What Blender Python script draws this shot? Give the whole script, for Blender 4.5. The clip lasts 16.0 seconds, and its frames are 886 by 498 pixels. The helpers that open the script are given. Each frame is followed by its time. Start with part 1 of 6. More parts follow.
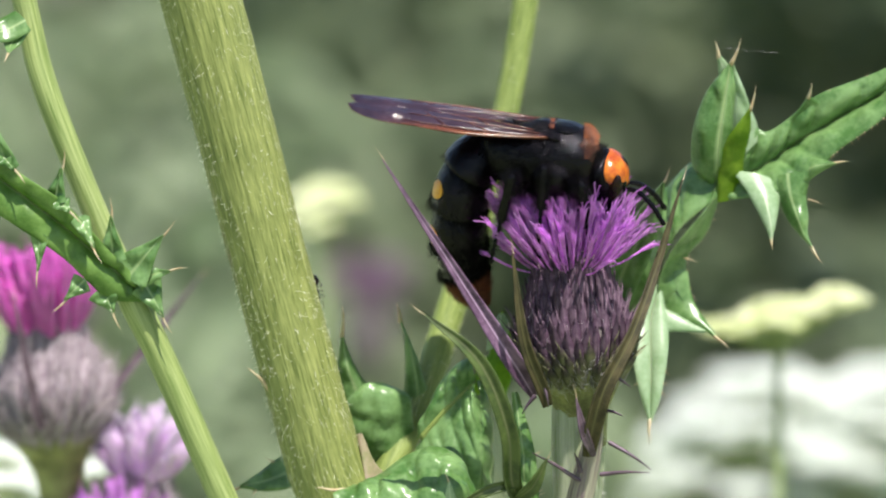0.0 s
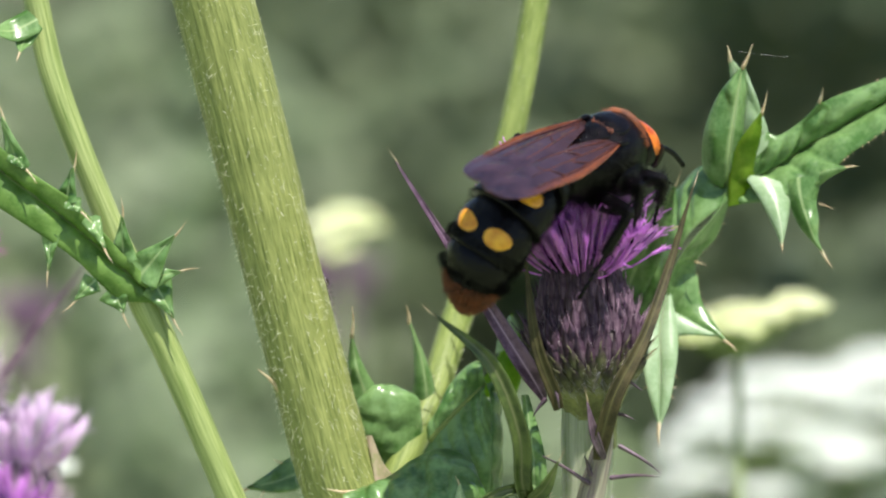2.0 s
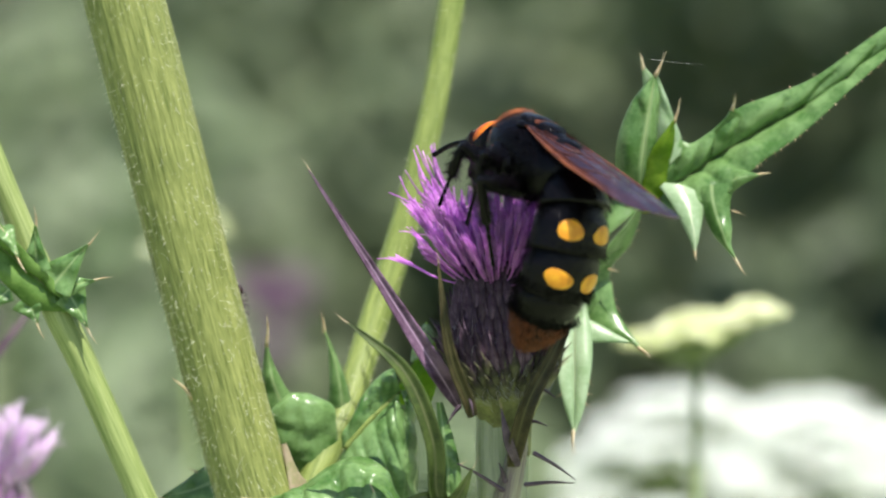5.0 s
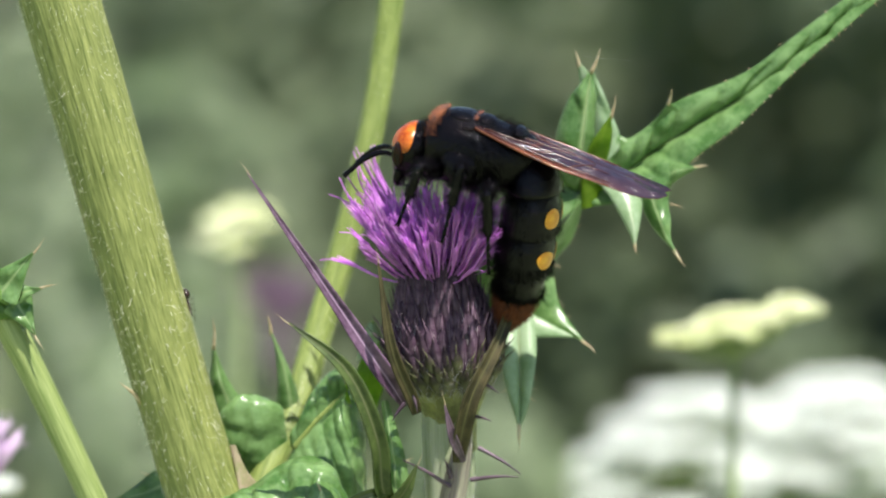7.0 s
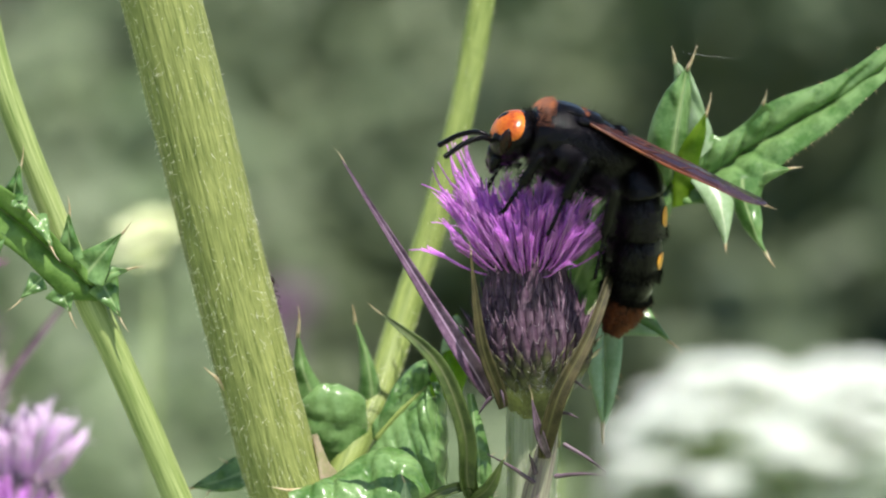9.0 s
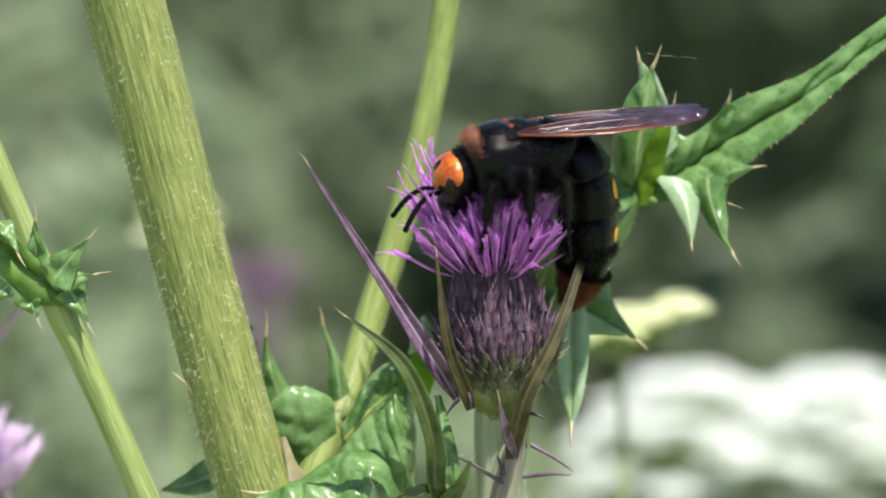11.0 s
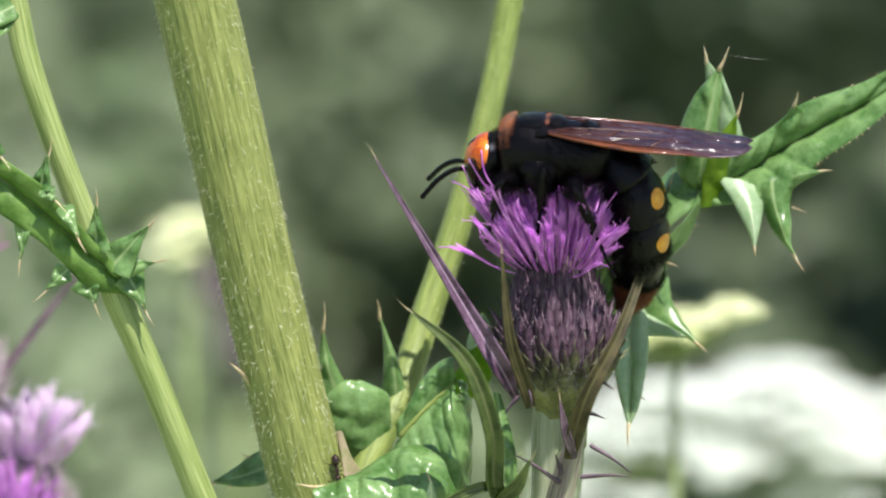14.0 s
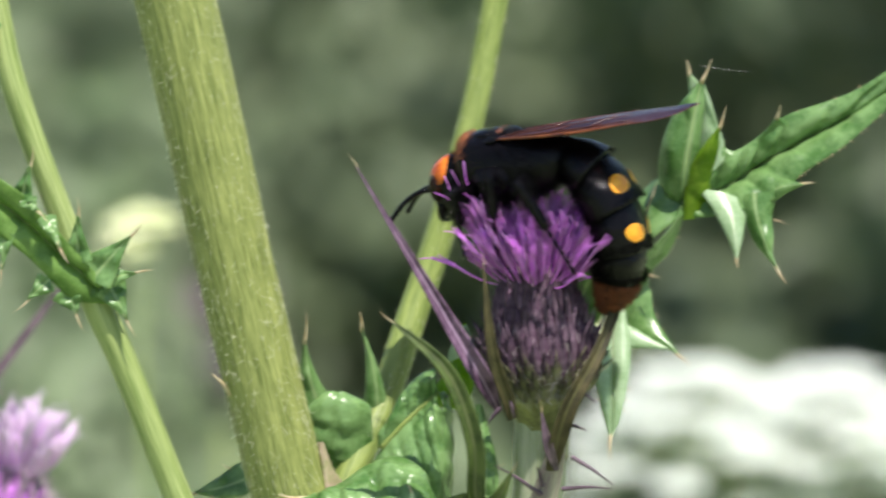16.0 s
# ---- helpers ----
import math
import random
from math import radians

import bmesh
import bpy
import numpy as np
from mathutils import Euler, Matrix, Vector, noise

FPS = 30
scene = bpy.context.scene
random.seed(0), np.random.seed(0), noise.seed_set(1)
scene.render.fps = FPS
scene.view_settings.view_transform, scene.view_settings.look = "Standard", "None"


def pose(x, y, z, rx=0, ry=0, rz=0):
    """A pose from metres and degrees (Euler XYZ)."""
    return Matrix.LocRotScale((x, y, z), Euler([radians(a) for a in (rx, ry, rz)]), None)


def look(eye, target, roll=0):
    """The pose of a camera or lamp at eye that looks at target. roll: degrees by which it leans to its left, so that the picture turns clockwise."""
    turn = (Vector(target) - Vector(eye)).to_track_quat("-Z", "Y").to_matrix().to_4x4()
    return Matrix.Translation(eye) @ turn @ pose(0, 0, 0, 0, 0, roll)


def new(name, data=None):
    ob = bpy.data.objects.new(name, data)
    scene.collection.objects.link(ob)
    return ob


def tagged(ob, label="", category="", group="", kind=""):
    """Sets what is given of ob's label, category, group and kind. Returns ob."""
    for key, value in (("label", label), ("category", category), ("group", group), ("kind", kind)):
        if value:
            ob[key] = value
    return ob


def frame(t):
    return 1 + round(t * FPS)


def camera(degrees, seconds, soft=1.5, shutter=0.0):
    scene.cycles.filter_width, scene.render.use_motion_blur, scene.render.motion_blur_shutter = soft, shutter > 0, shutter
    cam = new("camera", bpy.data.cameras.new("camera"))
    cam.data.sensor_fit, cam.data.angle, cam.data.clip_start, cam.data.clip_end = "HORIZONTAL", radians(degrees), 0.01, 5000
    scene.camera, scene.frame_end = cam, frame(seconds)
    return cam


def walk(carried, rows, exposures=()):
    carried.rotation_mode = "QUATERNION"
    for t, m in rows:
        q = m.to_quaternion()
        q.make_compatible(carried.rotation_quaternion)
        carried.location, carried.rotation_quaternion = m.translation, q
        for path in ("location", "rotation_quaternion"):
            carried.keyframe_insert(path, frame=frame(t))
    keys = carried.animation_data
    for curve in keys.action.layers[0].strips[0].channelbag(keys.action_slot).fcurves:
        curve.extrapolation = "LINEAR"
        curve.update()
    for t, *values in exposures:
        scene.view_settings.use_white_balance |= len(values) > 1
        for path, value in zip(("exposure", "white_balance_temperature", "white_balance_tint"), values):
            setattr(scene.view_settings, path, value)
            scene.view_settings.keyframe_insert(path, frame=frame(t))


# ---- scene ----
# ---------------------------------------------------------------- camera
cam = camera(16, 16.0, soft=2.2, shutter=0.5)
cam.data.dof.use_dof = True
cam.data.dof.focus_distance = 0.356
cam.data.dof.aperture_fstop = 15.5
EYE = (-0.0092, -0.3558, 0.6538)
# seconds, degrees to the right, degrees up
AIM = [
    (0.0, -1.53, -8.09), (0.5, -1.33, -8.08), (1.0, -1.23, -8.02), (1.5, -1.08, -8.09), (2.0, -0.91, -8.12),
    (2.5, -1.13, -8.02), (3.0, -0.86, -8.04), (3.5, -0.44, -8.06), (4.0, -0.03, -7.98), (4.5, 0.05, -7.94),
    (5.0, 0.22, -7.87), (7.5, 0.04, -7.79), (8.0, -0.05, -7.74), (8.5, 0.13, -7.73), (9.0, 0.17, -7.64),
    (9.5, 0.22, -7.72), (12.0, 0.57, -8.22), (12.5, 0.41, -7.98), (13.0, 0.42, -7.94), (13.5, 0.68, -8.06),
    (14.0, 0.85, -7.96), (14.5, 0.90, -7.84), (15.0, 1.21, -8.22), (15.5, 1.08, -7.92), (16.0, 1.10, -7.64)]
walk(cam, [(t, pose(*EYE, 90 + up, 0, -right)) for t, right, up in AIM])

# ---------------------------------------------------------------- light
world = bpy.data.worlds.new("sky")
scene.world = world
world.use_nodes = True
wn = world.node_tree.nodes
sky = wn.new("ShaderNodeTexSky")
sky.sky_type = "NISHITA"
sky.sun_disc = False
SUN_UP, SUN_SIDE = 67, 34          # degrees above the ground; to the right of the camera's back
sky.sun_elevation = radians(SUN_UP)
sky.sun_rotation = radians(180 - SUN_SIDE)
world.node_tree.links.new(sky.outputs[0], wn["Background"].inputs[0])
wn["Background"].inputs[1].default_value = 0.095
sun = new("sun", bpy.data.lights.new("sun", "SUN"))
sun.data.energy, sun.data.angle, sun.data.color = 5.0, radians(0.53), (1.0, 0.95, 0.89)
a, b = radians(SUN_UP), radians(SUN_SIDE)
toward = Vector((math.cos(a) * math.sin(b), -math.cos(a) * math.cos(b), math.sin(a)))
sun.matrix_world = look(toward * 20, (0, 0, 0))
scene.view_settings.exposure = 0.70


# ---------------------------------------------------------------- materials
def material(name, c1, c2, size=0.002, rough=0.5, stretch=(1, 1, 1), coords="Object", bump=0.15, fine=6.0, through_light=0.0,
             metal=0.0, gloss=0.5, vary=0.0, sheen=0.0, midrib=None, coat=0.0, contrast=(0.35, 0.65), tint=None, tip=None):
    m = bpy.data.materials.new(name)
    m.use_nodes = True
    nt = m.node_tree
    n, link = nt.nodes, nt.links.new
    bsdf = n["Principled BSDF"]
    co = n.new("ShaderNodeTexCoord")
    mp = n.new("ShaderNodeMapping")
    mp.inputs["Scale"].default_value = [s / size for s in stretch]
    link(co.outputs[coords], mp.inputs[0])
    big = n.new("ShaderNodeTexNoise")
    big.inputs["Scale"].default_value, big.inputs["Detail"].default_value = 1.0, 4.0
    link(mp.outputs[0], big.inputs["Vector"])
    small = n.new("ShaderNodeTexNoise")
    small.inputs["Scale"].default_value, small.inputs["Detail"].default_value = fine, 3.0
    link(mp.outputs[0], small.inputs["Vector"])
    add = n.new("ShaderNodeMath")
    add.operation = "MULTIPLY_ADD"
    add.inputs[1].default_value, add.inputs[2].default_value = 0.35, -0.17
    link(small.outputs["Fac"], add.inputs[0])
    total = n.new("ShaderNodeMath")
    link(big.outputs["Fac"], total.inputs[0])
    link(add.outputs[0], total.inputs[1])
    ramp = n.new("ShaderNodeValToRGB")
    ramp.color_ramp.elements[0].position, ramp.color_ramp.elements[1].position = contrast
    ramp.color_ramp.elements[0].color, ramp.color_ramp.elements[1].color = (*c1, 1), (*c2, 1)
    link(total.outputs[0], ramp.inputs[0])
    colour = ramp.outputs[0]
    if midrib:
        uv = n.new("ShaderNodeUVMap")
        sep = n.new("ShaderNodeSeparateXYZ")
        link(uv.outputs[0], sep.inputs[0])
        off = n.new("ShaderNodeMath")
        off.operation, off.inputs[1].default_value = "SUBTRACT", 0.5
        link(sep.outputs[0], off.inputs[0])
        ab = n.new("ShaderNodeMath")
        ab.operation = "ABSOLUTE"
        link(off.outputs[0], ab.inputs[0])
        rib = n.new("ShaderNodeMapRange")
        rib.inputs[1].default_value, rib.inputs[2].default_value = 0.015, 0.07
        rib.inputs[3].default_value, rib.inputs[4].default_value = 1.0, 0.0
        link(ab.outputs[0], rib.inputs[0])
        mix = n.new("ShaderNodeMixRGB")
        mix.inputs[2].default_value = (*midrib, 1)
        link(rib.outputs[0], mix.inputs[0])
        link(colour, mix.inputs[1])
        colour = mix.outputs[0]
    if tip:
        # the far end of each piece has a colour of its own
        uv = n.new("ShaderNodeUVMap")
        sep = n.new("ShaderNodeSeparateXYZ")
        link(uv.outputs[0], sep.inputs[0])
        rng = n.new("ShaderNodeMapRange")
        rng.inputs[1].default_value, rng.inputs[2].default_value = 0.55, 0.9
        link(sep.outputs[1], rng.inputs[0])
        mix = n.new("ShaderNodeMixRGB")
        mix.inputs[2].default_value = (*tip, 1)
        link(rng.outputs[0], mix.inputs[0])
        link(colour, mix.inputs[1])
        colour = mix.outputs[0]
    if vary:
        info = n.new("ShaderNodeObjectInfo")
        hsv = n.new("ShaderNodeHueSaturation")
        rng = n.new("ShaderNodeMapRange")
        rng.inputs[3].default_value, rng.inputs[4].default_value = 1 - vary, 1 + vary
        link(info.outputs["Random"], rng.inputs[0])
        link(rng.outputs[0], hsv.inputs["Value"])
        link(colour, hsv.inputs["Color"])
        colour = hsv.outputs[0]
    if tint:
        # pieces of a joined mesh differ from one another
        geo = n.new("ShaderNodeNewGeometry")
        mix = n.new("ShaderNodeMixRGB")
        mix.inputs[2].default_value = (*tint, 1)
        link(geo.outputs["Random Per Island"], mix.inputs[0])
        link(colour, mix.inputs[1])
        colour = mix.outputs[0]
    link(colour, bsdf.inputs["Base Color"])
    bsdf.inputs["Roughness"].default_value = rough
    bsdf.inputs["Metallic"].default_value = metal
    bsdf.inputs["Specular IOR Level"].default_value = gloss
    bsdf.inputs["Coat Weight"].default_value = coat
    bsdf.inputs["Coat Roughness"].default_value = 0.15
    if sheen:
        bsdf.inputs["Sheen Weight"].default_value = sheen
    if bump:
        bp = n.new("ShaderNodeBump")
        bp.inputs["Strength"].default_value, bp.inputs["Distance"].default_value = bump, 0.0002
        link(total.outputs[0], bp.inputs["Height"])
        link(bp.outputs[0], bsdf.inputs["Normal"])
    if through_light:
        tr = n.new("ShaderNodeBsdfTranslucent")
        link(colour, tr.inputs[0])
        mx = n.new("ShaderNodeMixShader")
        mx.inputs[0].default_value = through_light
        link(bsdf.outputs[0], mx.inputs[1])
        link(tr.outputs[0], mx.inputs[2])
        link(mx.outputs[0], n["Material Output"].inputs[0])
    return m


STEM = material("ribbed_stem", (0.098, 0.13, 0.024), (0.32, 0.35, 0.11), size=1.0, stretch=(24, 2.6, 1), coords="UV", rough=0.48, bump=0.6, fine=4, contrast=(0.30, 0.72))
STEM_SIDE = material("side_stem", (0.115, 0.165, 0.03), (0.275, 0.335, 0.09), size=1.0, stretch=(9, 3.0, 1), coords="UV", rough=0.5, bump=0.4, fine=4, contrast=(0.3, 0.7))
STEM_THIN = material("thin_stem", (0.125, 0.19, 0.04), (0.35, 0.41, 0.155), size=1.0, stretch=(7, 1.5, 1), coords="UV", rough=0.5, bump=0.3, fine=3, contrast=(0.3, 0.7))
LEAF = material("thistle_leaf", (0.072, 0.17, 0.036), (0.215, 0.36, 0.13), size=0.003, rough=0.28, bump=0.6, through_light=0.28, midrib=(0.33, 0.45, 0.20), gloss=0.6)
# leaf lit from behind: the yellow glow is put into the base colour
LEAF_BACKLIT = material("thin_backlit_leaf", (0.20, 0.36, 0.02), (0.33, 0.50, 0.05), size=0.0025, rough=0.4, bump=0.4, through_light=0.65)
LEAF_RIBBED = material("thistle_leaf_with_pale_rib", (0.095, 0.205, 0.032), (0.20, 0.345, 0.08), size=0.0025, rough=0.36, bump=0.5, through_light=0.4, midrib=(0.46, 0.53, 0.30), gloss=0.5)
LEAF_PALE = material("pale_leaf", (0.24, 0.37, 0.18), (0.40, 0.53, 0.33), size=0.003, rough=0.35, bump=0.25, through_light=0.3, midrib=(0.6, 0.68, 0.48))
BRACT_GREEN = material("green_bract", (0.03, 0.052, 0.010), (0.08, 0.115, 0.026), size=0.0025, rough=0.4, bump=0.2, through_light=0.08, midrib=(0.125, 0.135, 0.06))
BRACT_BROWN = material("brownish_bract", (0.030, 0.027, 0.011), (0.072, 0.060, 0.025), size=0.0022, rough=0.55, bump=0.3, gloss=0.25, midrib=(0.095, 0.09, 0.036))
SPINY_BRACT = material("dark_spiny_bract", (0.05, 0.028, 0.045), (0.15, 0.10, 0.13), size=0.002, rough=0.45, bump=0.2)
BRACT_PURPLE = material("purple_bract", (0.065, 0.033, 0.062), (0.20, 0.12, 0.19), size=0.0022, rough=0.5, bump=0.3, gloss=0.3, midrib=(0.40, 0.27, 0.40))
SPINE = material("straw_spine", (0.42, 0.31, 0.17), (0.56, 0.47, 0.31), size=0.001, rough=0.4, bump=0.05)
SCALE = material("bract_scale", (0.056, 0.028, 0.049), (0.16, 0.105, 0.138), size=0.0016, rough=0.6, bump=0.3, vary=0.35, gloss=0.25, tip=(0.027, 0.012, 0.025), midrib=(0.042, 0.022, 0.038))
SCALE_GREEN = material("greenish_bract_scale", (0.062, 0.062, 0.03), (0.17, 0.165, 0.085), size=0.0016, rough=0.6, bump=0.3, vary=0.3, gloss=0.25, tip=(0.04, 0.022, 0.034))
SCALE_PALE = material("pale_bract_scale", (0.16, 0.115, 0.145), (0.42, 0.36, 0.38), size=0.0015, rough=0.6, bump=0.3, vary=0.3, midrib=(0.09, 0.055, 0.08))
DULL_PURPLE = material("dull_purple_floret", (0.16, 0.09, 0.15), (0.26, 0.15, 0.25), size=0.004, rough=0.6, bump=0.1, vary=0.2)
SCALE_CORE = material("involucre_core", (0.05, 0.035, 0.045), (0.16, 0.14, 0.13), size=0.0014, rough=0.7, bump=0.4)
COBWEB = material("cobweb_wool", (0.42, 0.39, 0.40), (0.58, 0.56, 0.55), size=0.001, rough=0.9, bump=0.0)
HAIR_WHITE = material("stem_hair", (0.54, 0.55, 0.38), (0.76, 0.76, 0.60), size=0.001, rough=0.5, bump=0.0)
FLORET = material("purple_floret", (0.54, 0.16, 0.63), (0.86, 0.47, 0.90), size=0.003, rough=0.34, bump=0.1, through_light=0.5, vary=0.3)
FLORET_PINK = material("magenta_floret", (0.70, 0.10, 0.58), (0.86, 0.28, 0.74), size=0.003, rough=0.45, bump=0.1, through_light=0.35, vary=0.2)
FLORET_PALE = material("pale_pink_floret", (0.84, 0.56, 0.89), (0.96, 0.86, 0.97), size=0.003, rough=0.5, bump=0.1, through_light=0.3, vary=0.2)
CUP_BASE = material("cup_base", (0.13, 0.135, 0.045), (0.30, 0.31, 0.11), size=0.0022, rough=0.65, bump=0.4)
SHOOT = material("pinkish_streaked_shoot", (0.16, 0.10, 0.13), (0.42, 0.40, 0.29), size=1.0, stretch=(7, 1.6, 1), coords="UV", rough=0.6, bump=0.4, contrast=(0.3, 0.7))
WEB = material("pinkish_cream_web", (0.20, 0.21, 0.08), (0.36, 0.27, 0.20), size=0.003, rough=0.6, bump=0.4)
NECK = material("woolly_stalk", (0.30, 0.37, 0.17), (0.66, 0.68, 0.50), size=1.0, stretch=(6, 1.0, 1), coords="UV", rough=0.6, bump=0.4, contrast=(0.3, 0.7), through_light=0.2)

CHITIN = material("black_chitin", (0.0010, 0.0008, 0.0011), (0.0028, 0.0020, 0.0027), size=0.0008, rough=0.06, bump=0.8, gloss=0.18)
BLACK_HAIR = material("black_hair", (0.0010, 0.0008, 0.0010), (0.0028, 0.0020, 0.0024), size=0.001, rough=0.35, bump=0.0, gloss=0.04)
ORANGE_CHITIN = material("orange_chitin", (0.28, 0.040, 0.006), (0.62, 0.17, 0.013), size=0.0016, rough=0.25, bump=0.4, gloss=0.5)
ORANGE_HAIR = material("orange_hair", (0.065, 0.015, 0.003), (0.23, 0.06, 0.008), size=0.001, rough=0.6, bump=0.0)
SPOT = material("yellow_spot", (0.62, 0.23, 0.012), (0.82, 0.40, 0.025), size=0.0015, rough=0.35, bump=0.2)
RUST_HAIR = material("rust_hair", (0.075, 0.017, 0.005), (0.21, 0.05, 0.011), size=0.001, rough=0.6, bump=0.0)
EYE_MAT = material("compound_eye", (0.006, 0.003, 0.003), (0.02, 0.008, 0.004), size=0.0006, rough=0.2, bump=0.1, gloss=0.2)
ANT = material("dark_brown_ant", (0.012, 0.006, 0.004), (0.03, 0.014, 0.009), size=0.0005, rough=0.2, bump=0.2)
VEIN = material("wing_vein", (0.045, 0.014, 0.012), (0.10, 0.03, 0.018), size=0.001, rough=0.25, bump=0.0)


EDGE = material("wing_front_edge", (0.06, 0.018, 0.010), (0.16, 0.048, 0.016), size=0.002, rough=0.2, bump=0.1)


def membrane():
    """Smoky violet wing skin, rusty towards its root and orange along its front edge, partly clear."""
    m = material("wing_membrane", (0.020, 0.012, 0.022), (0.050, 0.028, 0.042), size=0.0020, rough=0.10, bump=2.6, stretch=(0.5, 1.0, 1), fine=3, gloss=0.6, coat=0.0)
    n, link = m.node_tree.nodes, m.node_tree.links.new
    bsdf = n["Principled BSDF"]
    old = bsdf.inputs["Base Color"].links[0].from_socket
    uv = n.new("ShaderNodeUVMap")
    sep = n.new("ShaderNodeSeparateXYZ")
    link(uv.outputs[0], sep.inputs[0])

    def ramp_of(socket, low, high, a, b):
        r = n.new("ShaderNodeMapRange")
        r.inputs[1].default_value, r.inputs[2].default_value, r.inputs[3].default_value, r.inputs[4].default_value = low, high, a, b
        link(socket, r.inputs[0])
        return r.outputs[0]

    def times(p, q):
        k = n.new("ShaderNodeMath")
        k.operation = "MULTIPLY"
        link(p, k.inputs[0])
        link(q, k.inputs[1])
        return k.outputs[0]

    def over(base, factor, colour):
        mix = n.new("ShaderNodeMixRGB")
        mix.inputs[2].default_value = (*colour, 1)
        link(factor, mix.inputs[0])
        link(base, mix.inputs[1])
        return mix.outputs[0]

    root = ramp_of(sep.outputs[1], 0.05, 0.5, 1.0, 0.0)
    band = times(ramp_of(sep.outputs[0], 0.08, 0.20, 1.0, 0.0), ramp_of(sep.outputs[1], 0.45, 0.85, 1.0, 0.0))
    colour = over(over(old, root, (0.048, 0.019, 0.016)), band, (0.15, 0.043, 0.014))
    link(colour, bsdf.inputs["Base Color"])
    clear = n.new("ShaderNodeBsdfTransparent")
    clear.inputs[0].default_value = (0.45, 0.24, 0.28, 1)
    mx = n.new("ShaderNodeMixShader")
    mx.inputs[0].default_value = 0.16
    link(bsdf.outputs[0], mx.inputs[1])
    link(clear.outputs[0], mx.inputs[2])
    link(mx.outputs[0], n["Material Output"].inputs[0])
    return m


WING = membrane()
UMBEL_WHITE = material("white_umbel_florets", (0.74, 0.79, 0.72), (0.88, 0.90, 0.86), size=0.006, rough=0.7, bump=0.2, through_light=0.3)
UMBEL_GREEN = material("green_umbel_florets", (0.66, 0.72, 0.36), (0.86, 0.88, 0.62), size=0.006, rough=0.6, bump=0.2, through_light=0.25)
WEED_STEM = material("weed_stem", (0.14, 0.20, 0.06), (0.25, 0.32, 0.12), size=0.01, rough=0.6)
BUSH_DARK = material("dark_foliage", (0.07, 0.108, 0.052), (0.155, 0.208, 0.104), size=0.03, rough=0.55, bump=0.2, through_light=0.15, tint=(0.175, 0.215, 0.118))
# darker copy of the foliage: shade among the thickets put into its colour
BUSH_SHADED = material("shaded_foliage", (0.035, 0.065, 0.026), (0.095, 0.14, 0.06), size=0.03, rough=0.55, bump=0.2, through_light=0.12, tint=(0.12, 0.15, 0.08))
BUSH_LIGHT = material("light_foliage", (0.10, 0.168, 0.064), (0.21, 0.295, 0.136), size=0.03, rough=0.55, bump=0.2, through_light=0.2, tint=(0.29, 0.338, 0.222))
BUSH_DRY = material("dry_foliage", (0.42, 0.42, 0.35), (0.58, 0.57, 0.50), size=0.03, rough=0.7, bump=0.2, through_light=0.15, tint=(0.20, 0.24, 0.15))
GROUND = material("dry_meadow_soil", (0.13, 0.175, 0.075), (0.31, 0.365, 0.205), size=0.35, rough=0.95, bump=0.6, fine=12)


# ---------------------------------------------------------------- building helpers
MM = 0.001
TOP = 600.0        # height of the flower's mouth above the ground, millimetres


def P(x, y, z):
    """A place in millimetres, heights from the flower's mouth, as a vector in metres."""
    return Vector((x * MM, y * MM, (z + TOP) * MM))


def part(name, bm, mat, parent=None, label="", smooth=True):
    me = bpy.data.meshes.new(name)
    bmesh.ops.recalc_face_normals(bm, faces=bm.faces[:]) if len(bm.faces) < 6000 else None
    if smooth:
        for f in bm.faces:
            f.smooth = True
    bm.to_mesh(me)
    bm.free()
    me.materials.append(mat)
    ob = new(name, me)
    if parent:
        ob.parent = parent
    return tagged(ob, label)


def curve_at(ctrl, t):
    """A smooth line through the control values (vectors or numbers)."""
    n = len(ctrl) - 1
    if n == 1:
        return ctrl[0] + (ctrl[1] - ctrl[0]) * t
    x = min(max(t, 0.0), 1.0) * n
    i = min(int(x), n - 1)
    u = x - i
    p1, p2 = ctrl[i], ctrl[i + 1]
    p0 = ctrl[i - 1] if i > 0 else p1 + (p1 - p2)
    p3 = ctrl[i + 2] if i + 2 <= n else p2 + (p2 - p1)
    return 0.5 * (2 * p1 + (p2 - p0) * u + (2 * p0 - 5 * p1 + 4 * p2 - p3) * u * u + (3 * p1 - p0 - 3 * p2 + p3) * u ** 3)


